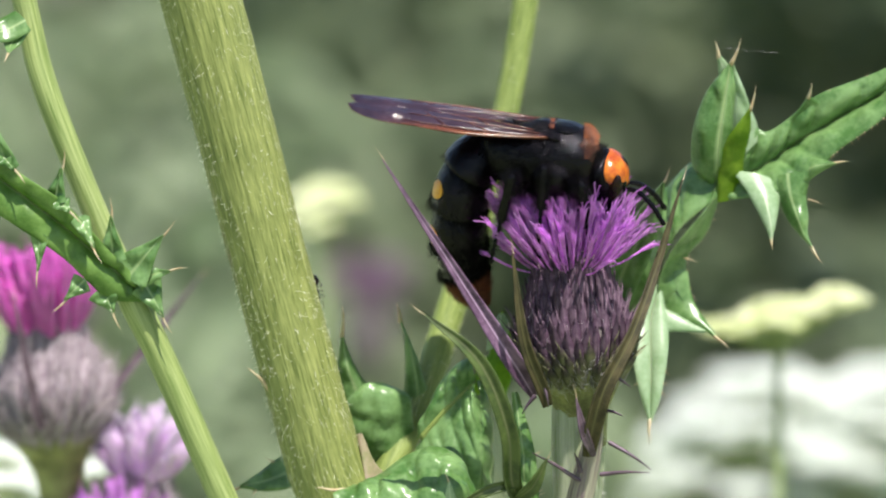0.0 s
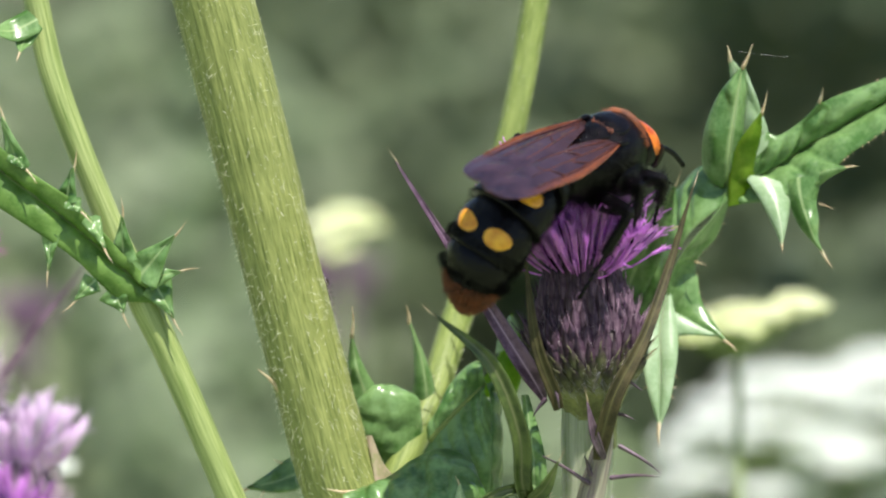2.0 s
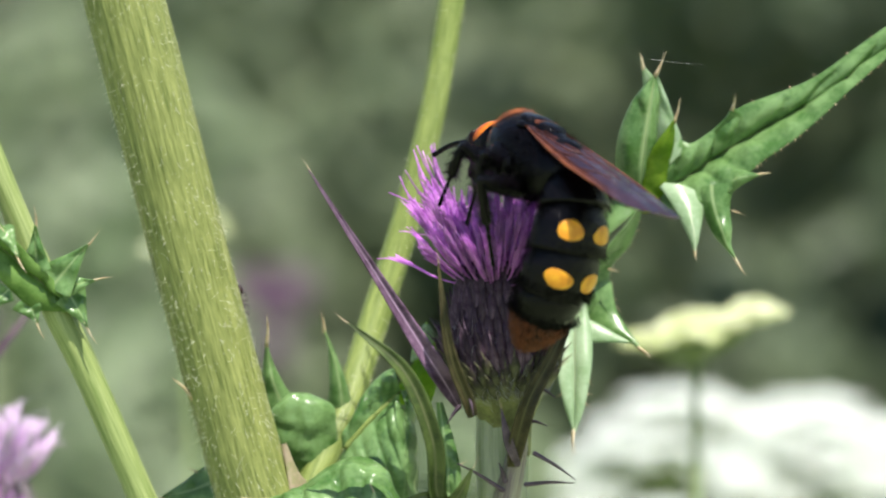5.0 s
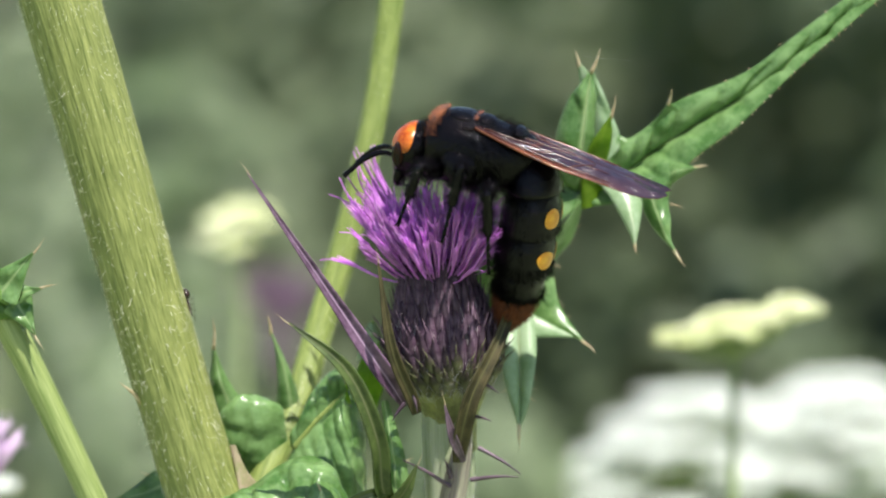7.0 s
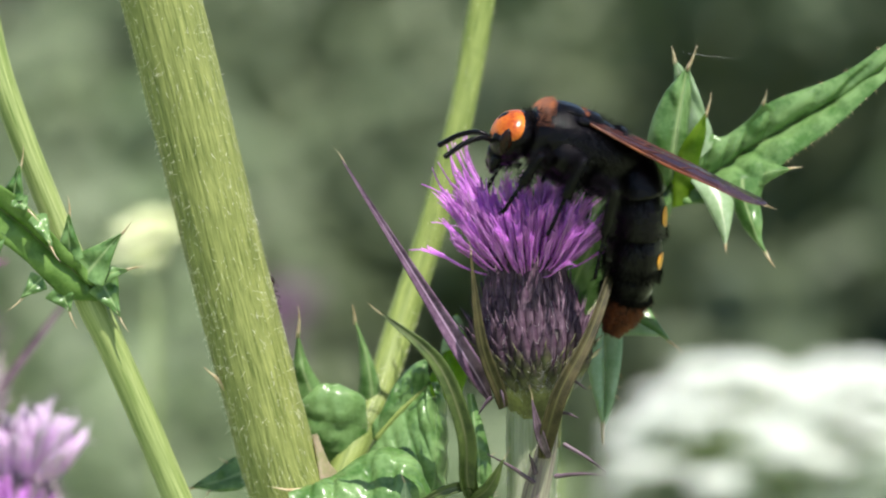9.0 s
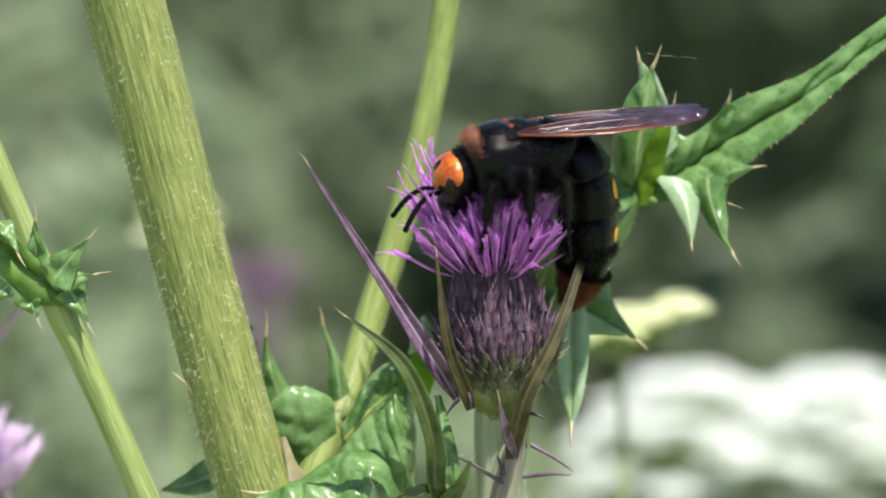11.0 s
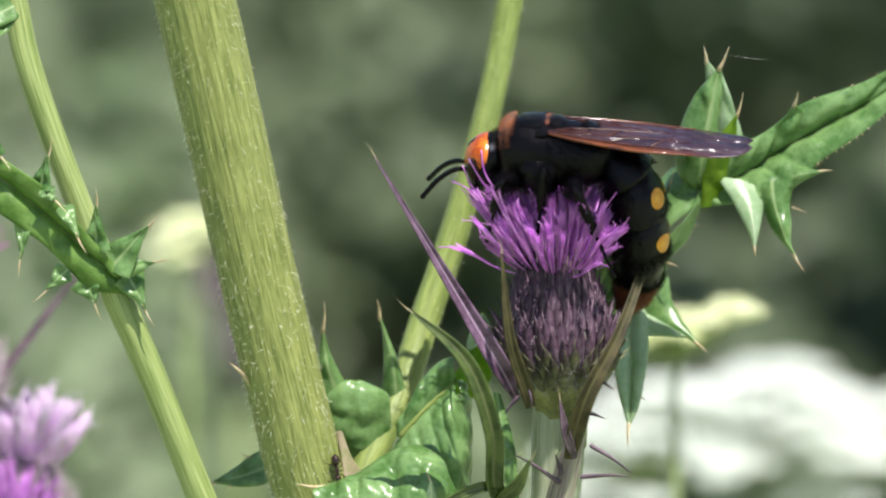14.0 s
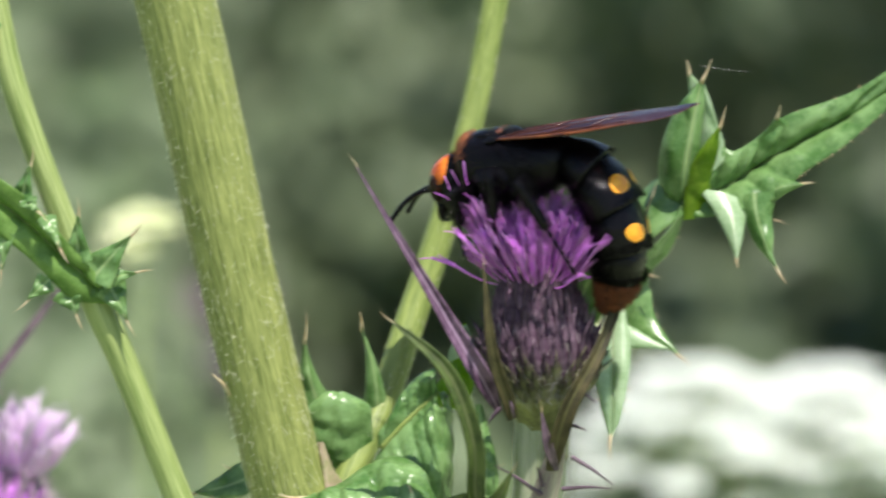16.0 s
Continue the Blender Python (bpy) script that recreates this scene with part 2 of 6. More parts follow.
def tube(bm, ctrl, radii, rings=16, sides=12, ribs=0, rib_depth=0.0, wobble=0.0, caps=True):
    """A tapered tube along a line, with lengthwise ribs."""
    uv = bm.loops.layers.uv.verify()
    rows = []
    side = None
    length = 0.0
    last = None
    for i in range(rings + 1):
        t = i / rings
        c = curve_at(ctrl, t)
        d = (curve_at(ctrl, min(1, t + 0.01)) - curve_at(ctrl, max(0, t - 0.01))).normalized()
        if side is None:
            side = d.cross(Vector((0, 1, 0.01))).normalized()
        side = (side - d * side.dot(d)).normalized()
        other = d.cross(side)
        r = curve_at(radii, t)
        if last is not None:
            length += (c - last).length
        last = c
        row = []
        for k in range(sides):
            a = 2 * math.pi * k / sides
            rr = r * (1 + (rib_depth * math.cos(ribs * a) if ribs else 0) + wobble * noise.noise(Vector((a * 2, length * 200, r * 900))))
            row.append((bm.verts.new(c + side * (rr * math.cos(a)) + other * (rr * math.sin(a))), length))
        rows.append(row)
    for i in range(rings):
        for k in range(sides):
            q = (k + 1) % sides
            f = bm.faces.new((rows[i][k][0], rows[i][q][0], rows[i + 1][q][0], rows[i + 1][k][0]))
            for lp, (u, v) in zip(f.loops, ((k, rows[i][k][1]), (k + 1, rows[i][k][1]), (k + 1, rows[i + 1][k][1]), (k, rows[i + 1][k][1]))):
                lp[uv].uv = (u / sides * 4, v * 60)
    if caps:
        bm.faces.new([v for v, _ in rows[0]][::-1])
        bm.faces.new([v for v, _ in rows[-1]])
    return bm


def cone(bm, a, b, r, sides=5):
    """A thin spike from a to b."""
    d = (b - a).normalized()
    s = d.orthogonal().normalized()
    o = d.cross(s)
    ring = [bm.verts.new(a + s * (r * math.cos(k * 2 * math.pi / sides)) + o * (r * math.sin(k * 2 * math.pi / sides))) for k in range(sides)]
    tip = bm.verts.new(b)
    for k in range(sides):
        bm.faces.new((ring[k], ring[(k + 1) % sides], tip))


def spike(a, b, r, parent, mat=None):
    bm = bmesh.new()
    mid = (a + b) * 0.5 + (b - a).orthogonal().normalized() * (b - a).length * 0.05
    tube(bm, [a, mid, b], [r, r * 0.55, r * 0.06], rings=6, sides=6)
    return part("spine", bm, mat or SPINE, parent)


def blade(bm, ctrl, widths, face, rows=26, cols=8, keel=0.25, pillow=0.0, veins=6, teeth=0.0, tooth_count=9, wave=0.0, seed=0, thick=0.3):
    """A leaf blade: a midrib line, half widths along it, the way its face looks; keel folds it, pillow swells it between the side veins,
    teeth notch its edge. It has two skins, a rounded edge apart by thick millimetres."""
    uv = bm.loops.layers.uv.verify()
    face = face.normalized()
    rnd = random.Random(seed)
    phase = rnd.random() * 6
    grid = {0: [], 1: []}
    for i in range(rows + 1):
        t = i / rows
        c = curve_at(ctrl, t)
        d = (curve_at(ctrl, min(1, t + 0.02)) - curve_at(ctrl, max(0, t - 0.02))).normalized()
        across = d.cross(face).normalized()
        up = across.cross(d).normalized()
        w0 = max(curve_at(widths, t), 0.00005)
        line = {0: [], 1: []}
        for k in range(cols + 1):
            v = -1 + 2 * k / cols
            w = w0
            if teeth:
                saw = (t * tooth_count + (0.5 if v > 0 else 0.0) + 0.15 * math.sin(phase + 7 * t)) % 1.0
                w = w0 * (1 - teeth + teeth * 1.9 * max(0.0, 1 - abs(saw - 0.72) / (0.28 if saw > 0.72 else 0.72)) ** 1.4)
            lift = keel * abs(v) * w
            swell = pillow * math.sin(math.pi * min(1, abs(v))) * (0.45 + 0.55 * math.sin((t * veins + 0.35 * abs(v)) * 2 * math.pi + (0 if v > 0 else 1.6)))
            ripple = wave * v * v * math.sin(t * 15 + phase + (0 if v > 0 else 2.1))
            swept = d * (abs(v) ** 1.5 * w * 0.35)
            p = c + across * (v * w) + up * (lift + swell + ripple) + swept
            edge = max(0.0, 1 - abs(v) ** 6)
            h = thick * MM * 0.5 * (0.25 + 0.75 * edge) * (1 + 1.2 * max(0, 1 - abs(v) * 5)) * min(1.0, 0.15 + 4 * (1 - t))
            line[0].append((bm.verts.new(p + up * h), 0.5 + v / 2, t))
            line[1].append((bm.verts.new(p - up * h), 0.5 + v / 2, t))
        for s in (0, 1):
            grid[s].append(line[s])
    for s in (0, 1):
        for i in range(rows):
            for k in range(cols):
                q = [grid[s][i][k], grid[s][i][k + 1], grid[s][i + 1][k + 1], grid[s][i + 1][k]]
                f = bm.faces.new([v for v, _, _ in (q if s else q[::-1])])
                for lp, (_, a, b) in zip(f.loops, (q if s else q[::-1])):
                    lp[uv].uv = (a, b)
    for i in range(rows):
        for k, flip in ((0, False), (cols, True)):
            q = [grid[0][i][k], grid[1][i][k], grid[1][i + 1][k], grid[0][i + 1][k]]
            f = bm.faces.new([v for v, _, _ in (q[::-1] if flip else q)])
            for lp, (_, a, b) in zip(f.loops, (q[::-1] if flip else q)):
                lp[uv].uv = (a, b)
    return bm


def leaf(parent, name, ctrl, widths, face, mat, spine=0.0022, label="", edge_spines=0, spine_r=0.00019, **more):
    """A blade with a spine at its tip, and small spines along its edge. Widths in millimetres."""
    pts = [P(*c) for c in ctrl]
    w = [x * MM for x in widths]
    bm = bmesh.new()
    blade(bm, pts, w, Vector(face), **more)
    ob = part(name, bm, mat, parent, label)
    if spine:
        d = (pts[-1] - curve_at(pts, 0.93)).normalized()
        spike(pts[-1] - d * 0.0009, pts[-1] + d * spine, spine_r, ob)
    rnd = random.Random(len(ctrl) + int(abs(ctrl[0][0]) * 10))
    for i in range(edge_spines):
        t = (i + 0.6) / (edge_spines + 0.3)
        side = 1 if i % 2 else -1
        c = curve_at(pts, t)
        d = (curve_at(pts, min(1, t + 0.02)) - curve_at(pts, max(0, t - 0.02))).normalized()
        across = d.cross(Vector(face).normalized()).normalized() * side
        ww = curve_at(w, t)
        rise = across.cross(d) 
        rise = rise if rise.dot(Vector(face)) > 0 else -rise
        base = c + across * ww * 0.93 + d * ww * 0.31 + rise * ww * more.get("keel", 0.25) * 0.95
        spike(base, base + (across * 0.8 + d * 0.7).normalized() * (0.0011 + 0.0009 * rnd.random()), 0.00014, ob)
    return ob


def lobe(parent, root, tip, width, face, mat=None, spine=0.0022, bow=0.0, seed=0):
    """A triangular lobe with hollow sides that runs out into its spine. Root, tip and width in millimetres."""
    a, b = Vector(root), Vector(tip)
    side = (b - a).cross(Vector(face)).normalized()
    ctrl = [tuple(a + (b - a) * t + side * bow * math.sin(math.pi * t)) for t in (0, 0.33, 0.66, 1)]
    return leaf(parent, "leaf_lobe", ctrl, [width, width * 0.68, width * 0.33, 0.1], face, mat or LEAF, spine=spine, rows=18, cols=8, keel=0.3, pillow=0.0004, veins=2, seed=seed)


def sheet(parent, name, edge_a, edge_b, mat, bulge=0.0, pillow=0.0, veins=0, slant=0.6, rows=36, cols=12, thick=0.35, ribs=(0.0, 1.0), crumple=1.0, label=""):
    """A piece of leaf between two edges, in millimetres: it bulges towards its face and swells between its side veins. ribs: where across the whole leaf it lies."""
    a, b = [P(*c) for c in edge_a], [P(*c) for c in edge_b]
    bm = bmesh.new()
    uv = bm.loops.layers.uv.verify()
    grid = ([], [])
    for i in range(rows + 1):
        t = i / rows
        pa, pb = curve_at(a, t), curve_at(b, t)
        along = (curve_at(a, min(1, t + 0.02)) - curve_at(a, max(0, t - 0.02))) + (curve_at(b, min(1, t + 0.02)) - curve_at(b, max(0, t - 0.02)))
        n = along.cross(pb - pa)
        n = n.normalized() if n.length > 1e-12 else Vector((0, -1, 0))
        n = -n if n.y > 0 else n
        w = (pb - pa).length
        lines = ([], [])
        for k in range(cols + 1):
            v = k / cols
            arch = math.sin(math.pi * v)
            swell = abs(math.sin(math.pi * (t * veins + slant * v + 0.5 * noise.noise(pa * 260)))) ** 0.6 if veins else 0.0
            grain = (0.35 * noise.noise((pa + (pb - pa) * v) * 330) + 0.12 * noise.noise((pa + (pb - pa) * v) * 800)) * arch
            h = (bulge * arch + pillow * arch ** 0.7 * (swell - 0.5) + grain * (crumple if pillow else 0)) * min(1.0, w / 0.002) * MM
            p = pa + (pb - pa) * v + n * h
            half = thick * MM * 0.5 * (0.2 + 0.8 * arch ** 0.4) if 0 < k < cols else thick * MM * 0.1
            lines[0].append(bm.verts.new(p + n * half))
            lines[1].append(bm.verts.new(p - n * half))
        grid[0].append(lines[0])
        grid[1].append(lines[1])

    def face(corners):
        f = bm.faces.new([grid[s][i][k] for s, i, k in corners])
        for lp, (s, i, k) in zip(f.loops, corners):
            lp[uv].uv = (ribs[0] + (ribs[1] - ribs[0]) * k / cols, i / rows)

    for i in range(rows):
        for k in range(cols):
            for s in (0, 1):
                face([(s, i, k), (s, i, k + 1), (s, i + 1, k + 1), (s, i + 1, k)])
        for k in (0, cols):
            face([(0, i, k), (1, i, k), (1, i + 1, k), (0, i + 1, k)])
    return part(name, bm, mat, parent, label)


def thorns(parent, edge, count, length, way, radius=0.00009, start=0.0):
    """A row of fine thorns along an edge, in millimetres."""
    pts = [P(*c) for c in edge]
    rnd = random.Random(int(edge[0][0] * 10) + count)
    bm = bmesh.new()
    for i in range(count):
        p = curve_at(pts, start + (1 - start) * (i + rnd.random()) / count)
        d = (Vector(way) + Vector((rnd.uniform(-0.6, 0.6), rnd.uniform(-0.4, 0.4), rnd.uniform(-0.6, 0.6)))).normalized()
        cone(bm, p, p + d * length * MM * rnd.uniform(0.5, 1.2), radius, 4)
    return tagged(part("thorns", bm, SPINE, parent), kind="stuff")


def loft(bm, sections, n=20, cap=True):
    """A body through rings: (x, half width, middle height, half height), in millimetres, along x."""
    rows = []
    for x, hw, zc, hh in sections:
        rows.append([bm.verts.new((x * MM, hw * MM * math.cos(2 * math.pi * k / n), (zc + hh * math.sin(2 * math.pi * k / n)) * MM)) for k in range(n)])
    for a, b in zip(rows, rows[1:]):
        for k in range(n):
            bm.faces.new((a[k], a[(k + 1) % n], b[(k + 1) % n], b[k]))
    if cap:
        bm.faces.new(rows[0][::-1])
        bm.faces.new(rows[-1])
    return bm


def smooth_sections(keys, count):
    out = []
    for i in range(count + 1):
        t = i / count
        out.append(tuple(curve_at([k[j] for k in keys], t) for j in range(4)))
    return out


def fuzz(bm, spots, length, radius, rnd, lean=Vector((0, 0, 0)), sides=3):
    """Short hairs at places with normals."""
    for p, nrm in spots:
        d = (nrm + lean + Vector((rnd.uniform(-1, 1), rnd.uniform(-1, 1), rnd.uniform(-1, 1))) * 0.45).normalized()
        cone(bm, p - d * 0.0001, p + d * length * rnd.uniform(0.55, 1.15), radius, sides)


# ---------------------------------------------------------------- the ground and what grows far behind
def build_ground():
    bm = bmesh.new()
    # one sheet to the horizon, finer near the plants
    xs = [-400, -60, -20, -8, -4, -2, -1, 0, 1, 2, 4, 8, 20, 60, 400]
    ys = [-400, -60, -20, -8, -3, -1, 0, 0.5, 1, 1.5, 2, 3, 4, 6, 9, 14, 25, 60, 400]
    grid = [[bm.verts.new((x, y, 0.0 if abs(x) < 0.6 and abs(y) < 0.6 else 0.03 * noise.noise(Vector((x * 0.9, y * 0.9, 0))))) for x in xs] for y in ys]
    for j in range(len(ys) - 1):
        for i in range(len(xs) - 1):
            bm.faces.new((grid[j][i], grid[j][i + 1], grid[j + 1][i + 1], grid[j + 1][i]))
    tagged(part("ground", bm, GROUND), "dry meadow soil with sparse greenery", "ground", kind="structure")


def build_thicket(name, label, centre, size, count, leaf_size, mat, seed):
    """A thicket of many small leaves, with gaps and an uneven outline, on the ground."""
    rnd = random.Random(seed)
    bm = bmesh.new()
    blobs = [(Vector((rnd.uniform(-1, 1) * size[0], rnd.uniform(-1, 1) * size[1], rnd.uniform(0.1, 1.0) * size[2])), rnd.uniform(0.18, 0.42) * min(size[0], size[2])) for _ in range(14)]
    for _ in range(count):
        c, r = rnd.choice(blobs)
        d = Vector((rnd.gauss(0, 1), rnd.gauss(0, 1), rnd.gauss(0, 1))).normalized()
        p = Vector(centre) + c + d * r * rnd.uniform(0.5, 1.0) ** 0.5
        p.z = max(0.01, p.z)
        n = (d + Vector((0, 0, 0.8)) + Vector((rnd.uniform(-1, 1), rnd.uniform(-1, 1), rnd.uniform(-1, 1))) * 0.7).normalized()
        a = n.orthogonal().normalized()
        a = (a * math.cos(rnd.random() * 6.28) + n.cross(a) * math.sin(rnd.random() * 6.28)).normalized()
        b = n.cross(a)
        s = leaf_size * rnd.uniform(0.6, 1.3)
        vs = [bm.verts.new(p - a * s), bm.verts.new(p + b * s * 0.42 + n * s * 0.1), bm.verts.new(p + a * s - n * s * 0.15), bm.verts.new(p - b * s * 0.42 + n * s * 0.1)]
        bm.faces.new(vs)
    for c, r in blobs:
        foot = Vector((centre[0] + c.x * 0.5, centre[1] + c.y * 0.5, 0))
        cone(bm, foot, Vector(centre) + c, 0.006, 5)
    ob = part(name, bm, mat, smooth=False)
    return tagged(ob, label, "vegetation", kind="stuff")


build_ground()
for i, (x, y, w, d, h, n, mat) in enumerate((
        (0.75, 2.6, 0.55, 0.4, 0.75, 5200, BUSH_SHADED), (0.10, 3.0, 0.45, 0.4, 0.62, 4200, BUSH_DARK), (0.42, 3.6, 0.6, 0.5, 0.9, 4200, BUSH_DARK),
        (-0.12, 2.0, 0.16, 0.15, 0.22, 1800, BUSH_LIGHT), (-0.55, 2.7, 0.35, 0.3, 0.34, 3000, BUSH_LIGHT), (0.40, 1.9, 0.22, 0.14, 0.42, 8000, BUSH_SHADED),
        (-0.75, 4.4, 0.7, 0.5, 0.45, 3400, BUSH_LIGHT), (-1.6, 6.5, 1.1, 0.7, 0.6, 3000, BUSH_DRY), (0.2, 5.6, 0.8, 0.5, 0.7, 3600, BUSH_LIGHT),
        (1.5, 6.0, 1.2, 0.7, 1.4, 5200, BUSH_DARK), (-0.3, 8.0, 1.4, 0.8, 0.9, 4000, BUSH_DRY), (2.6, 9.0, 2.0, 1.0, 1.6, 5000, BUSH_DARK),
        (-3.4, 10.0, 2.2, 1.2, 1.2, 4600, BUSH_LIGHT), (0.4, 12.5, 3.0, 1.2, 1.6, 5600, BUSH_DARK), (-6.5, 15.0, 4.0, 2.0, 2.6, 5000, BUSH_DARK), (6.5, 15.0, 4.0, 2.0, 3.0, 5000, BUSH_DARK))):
    build_thicket("undergrowth", {BUSH_DARK: "dark green leafy undergrowth", BUSH_SHADED: "leafy undergrowth in shade, coloured darker", BUSH_LIGHT: "grey-green leafy undergrowth", BUSH_DRY: "dry greyish meadow growth"}[mat],
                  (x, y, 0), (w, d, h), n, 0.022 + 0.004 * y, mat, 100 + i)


# ---------------------------------------------------------------- umbels behind the thistle
def build_umbel(name, label, top, radius, lift, mat, rays, seed, tilt=(0, 0), flat=0.35):
    """A wild umbel: a stem, rays that spread from its top, a cluster of tiny florets on each ray. top: millimetres."""
    rnd = random.Random(seed)
    base = new(name)
    t = P(*top)
    base.location = (t.x, t.y, 0)
    foot = Vector((0, 0, 0))
    node = Vector((0, 0, t.z - lift * MM))
    bm = bmesh.new()
    tube(bm, [foot, node * 0.5 + Vector((0.004, 0, 0)), node], [0.0014, 0.0009, 0.0006], rings=10, sides=8)
    part("stem", bm, WEED_STEM, base)
    for i in range(rays):
        a = i * 2.39996 + rnd.uniform(-0.35, 0.35)
        r = radius * math.sqrt((i + 0.5) / rays) * rnd.uniform(0.88, 1.12)
        h = lift * (1 - flat * (r / radius) ** 2) + (rnd.uniform(-1.0, 1.0) if radius > 15 else 0)
        e = node + Vector((r * math.cos(a), r * math.sin(a), h + r * math.cos(a) * tilt[0] + r * math.sin(a) * tilt[1])) * MM
        bm = bmesh.new()
        tube(bm, [node, (node + e) * 0.5 + Vector((0, 0, -0.001)), e], [0.0005, 0.0004, 0.0004], rings=4, sides=5)
        ray = part("ray", bm, WEED_STEM, base)
        bm = bmesh.new()
        rc = radius / math.sqrt(rays) * (1.45 if radius > 15 else 1.25)
        for j in range(46):
            b = j * 2.39996
            q = rc * math.sqrt((j + 0.5) / 46)
            c = e + Vector((q * math.cos(b), q * math.sin(b), rnd.uniform(-0.4, 0.5) - 0.2 * q)) * MM
            s = rnd.uniform(1.0, 1.5) * MM * (1 if radius > 10 else 0.6)
            tilt_v = Vector((rnd.uniform(-0.4, 0.4) - tilt[0], rnd.uniform(-0.4, 0.4) - tilt[1], 1)).normalized()
            x = tilt_v.orthogonal().normalized()
            y = tilt_v.cross(x)
            mid = bm.verts.new(c + tilt_v * s * 0.1)
            ring = [bm.verts.new(c + (x * math.cos(k * math.pi / 5) + y * math.sin(k * math.pi / 5)) * s * (1.0 if k % 2 else 0.45) + tilt_v * s * 0.25) for k in range(10)]
            for k in range(10):
                bm.faces.new((mid, ring[k], ring[(k + 1) % 10]))
        tagged(part("umbellet", bm, mat, ray), kind="stuff")
    return tagged(base, label, "wildflower", group="wild umbels")


green_umbel = build_umbel("umbel", "flat yellow-green umbel on a thin stem", (31.4, 120, -23.6), 10.8, 5.5, UMBEL_GREEN, 20, 1, tilt=(0.3, 0.0), flat=0.06)
white_umbels = [build_umbel("umbel", "white flowering umbel on a thin stem", (x, 420 + 12 * k, z), r, 0.8 * r, UMBEL_WHITE, 40, 12 + k, tilt=(side, front), flat=0.85)
                for k, (x, z, r, side, front) in enumerate(((45, -89, 26, 0.34, 0.30), (83, -89, 24, 0.10, 0.30), (84, -106, 23, 0.05, 0.35), (130, -100, 22, 0.0, 0.35)))]
build_umbel("umbel", "white flowering umbel on a thin stem", (-87, 130, -46), 9, 8, UMBEL_WHITE, 14, 31, tilt=(0, 0.5))
bud_umbel = build_umbel("umbel", "pale green budding umbel on a thin stem", (-39, 250, -26), 6.6, 8, UMBEL_GREEN, 16, 6, tilt=(0.15, 0.55), flat=0.4)


# ---------------------------------------------------------------- thistle heads
def floret_meshes(mat, length, seed, fat=1.0):
    """A few florets that the head repeats: a thin tube that opens into narrow lobes, with a thread-like style."""
    out = []
    for v in range(6):
        rnd = random.Random(seed + v)
        bm = bmesh.new()
        ln = length * (0.85 + 0.06 * v)
        bend = rnd.uniform(0.3, 1.0)
        line = [Vector((0, 0, 0)), Vector((bend * 0.10 * ln, 0, ln * 0.38)), Vector((bend * 0.06 * ln, 0, ln * 0.72))]
        tube(bm, line, [0.00017 * fat, 0.00022 * fat, 0.00034 * fat], rings=6, sides=5, caps=False)
        end = line[-1]
        for k in range(5):
            a = k * 2 * math.pi / 5 + rnd.random()
            o = Vector((math.cos(a), math.sin(a), 0))
            tip = end + o * ln * rnd.uniform(0.01, 0.045) + Vector((rnd.uniform(-0.02, 0.02) * ln, 0, ln * rnd.uniform(0.2, 0.3)))
            root = end + o * 0.0002
            tube(bm, [root, (root + tip) * 0.5 - o * 0.0001, tip], [0.00019 * fat, 0.00018 * fat, 0.00007 * fat], rings=3, sides=4, caps=False)
        tube(bm, [end, end + Vector((0.0002, 0.0001, ln * 0.22)), end + Vector((rnd.uniform(-0.1, 0.16) * ln, rnd.uniform(-0.06, 0.06) * ln, ln * rnd.uniform(0.3, 0.46)))], [0.00010, 0.00008, 0.00006], rings=4, sides=4, caps=False)
        for f in bm.faces:
            f.smooth = True
        me = bpy.data.meshes.new("floret")
        bm.to_mesh(me)
        bm.free()
        me.materials.append(mat)
        out.append(me)
    return out


def scale_mesh(length, width, mat):
    """One scale of the head: a narrow keeled bract that ends in a dark spine."""
    bm = bmesh.new()
    blade(bm, [Vector((0, 0, 0)), Vector((0.0003, 0, length * 0.5)), Vector((0.0001, 0, length))], [width * 0.8, width, width * 0.72, width * 0.10], Vector((1, 0, 0)), rows=7, cols=4, keel=-0.22, thick=0.25)
    cone(bm, Vector((0.0002, 0, length * 0.86)), Vector((0.0011, 0, length * 1.36)), 0.00013, 5)
    for f in bm.faces:
        f.smooth = True
    me = bpy.data.meshes.new("bract")
    bm.to_mesh(me)
    bm.free()
    me.materials.append(mat)
    return me


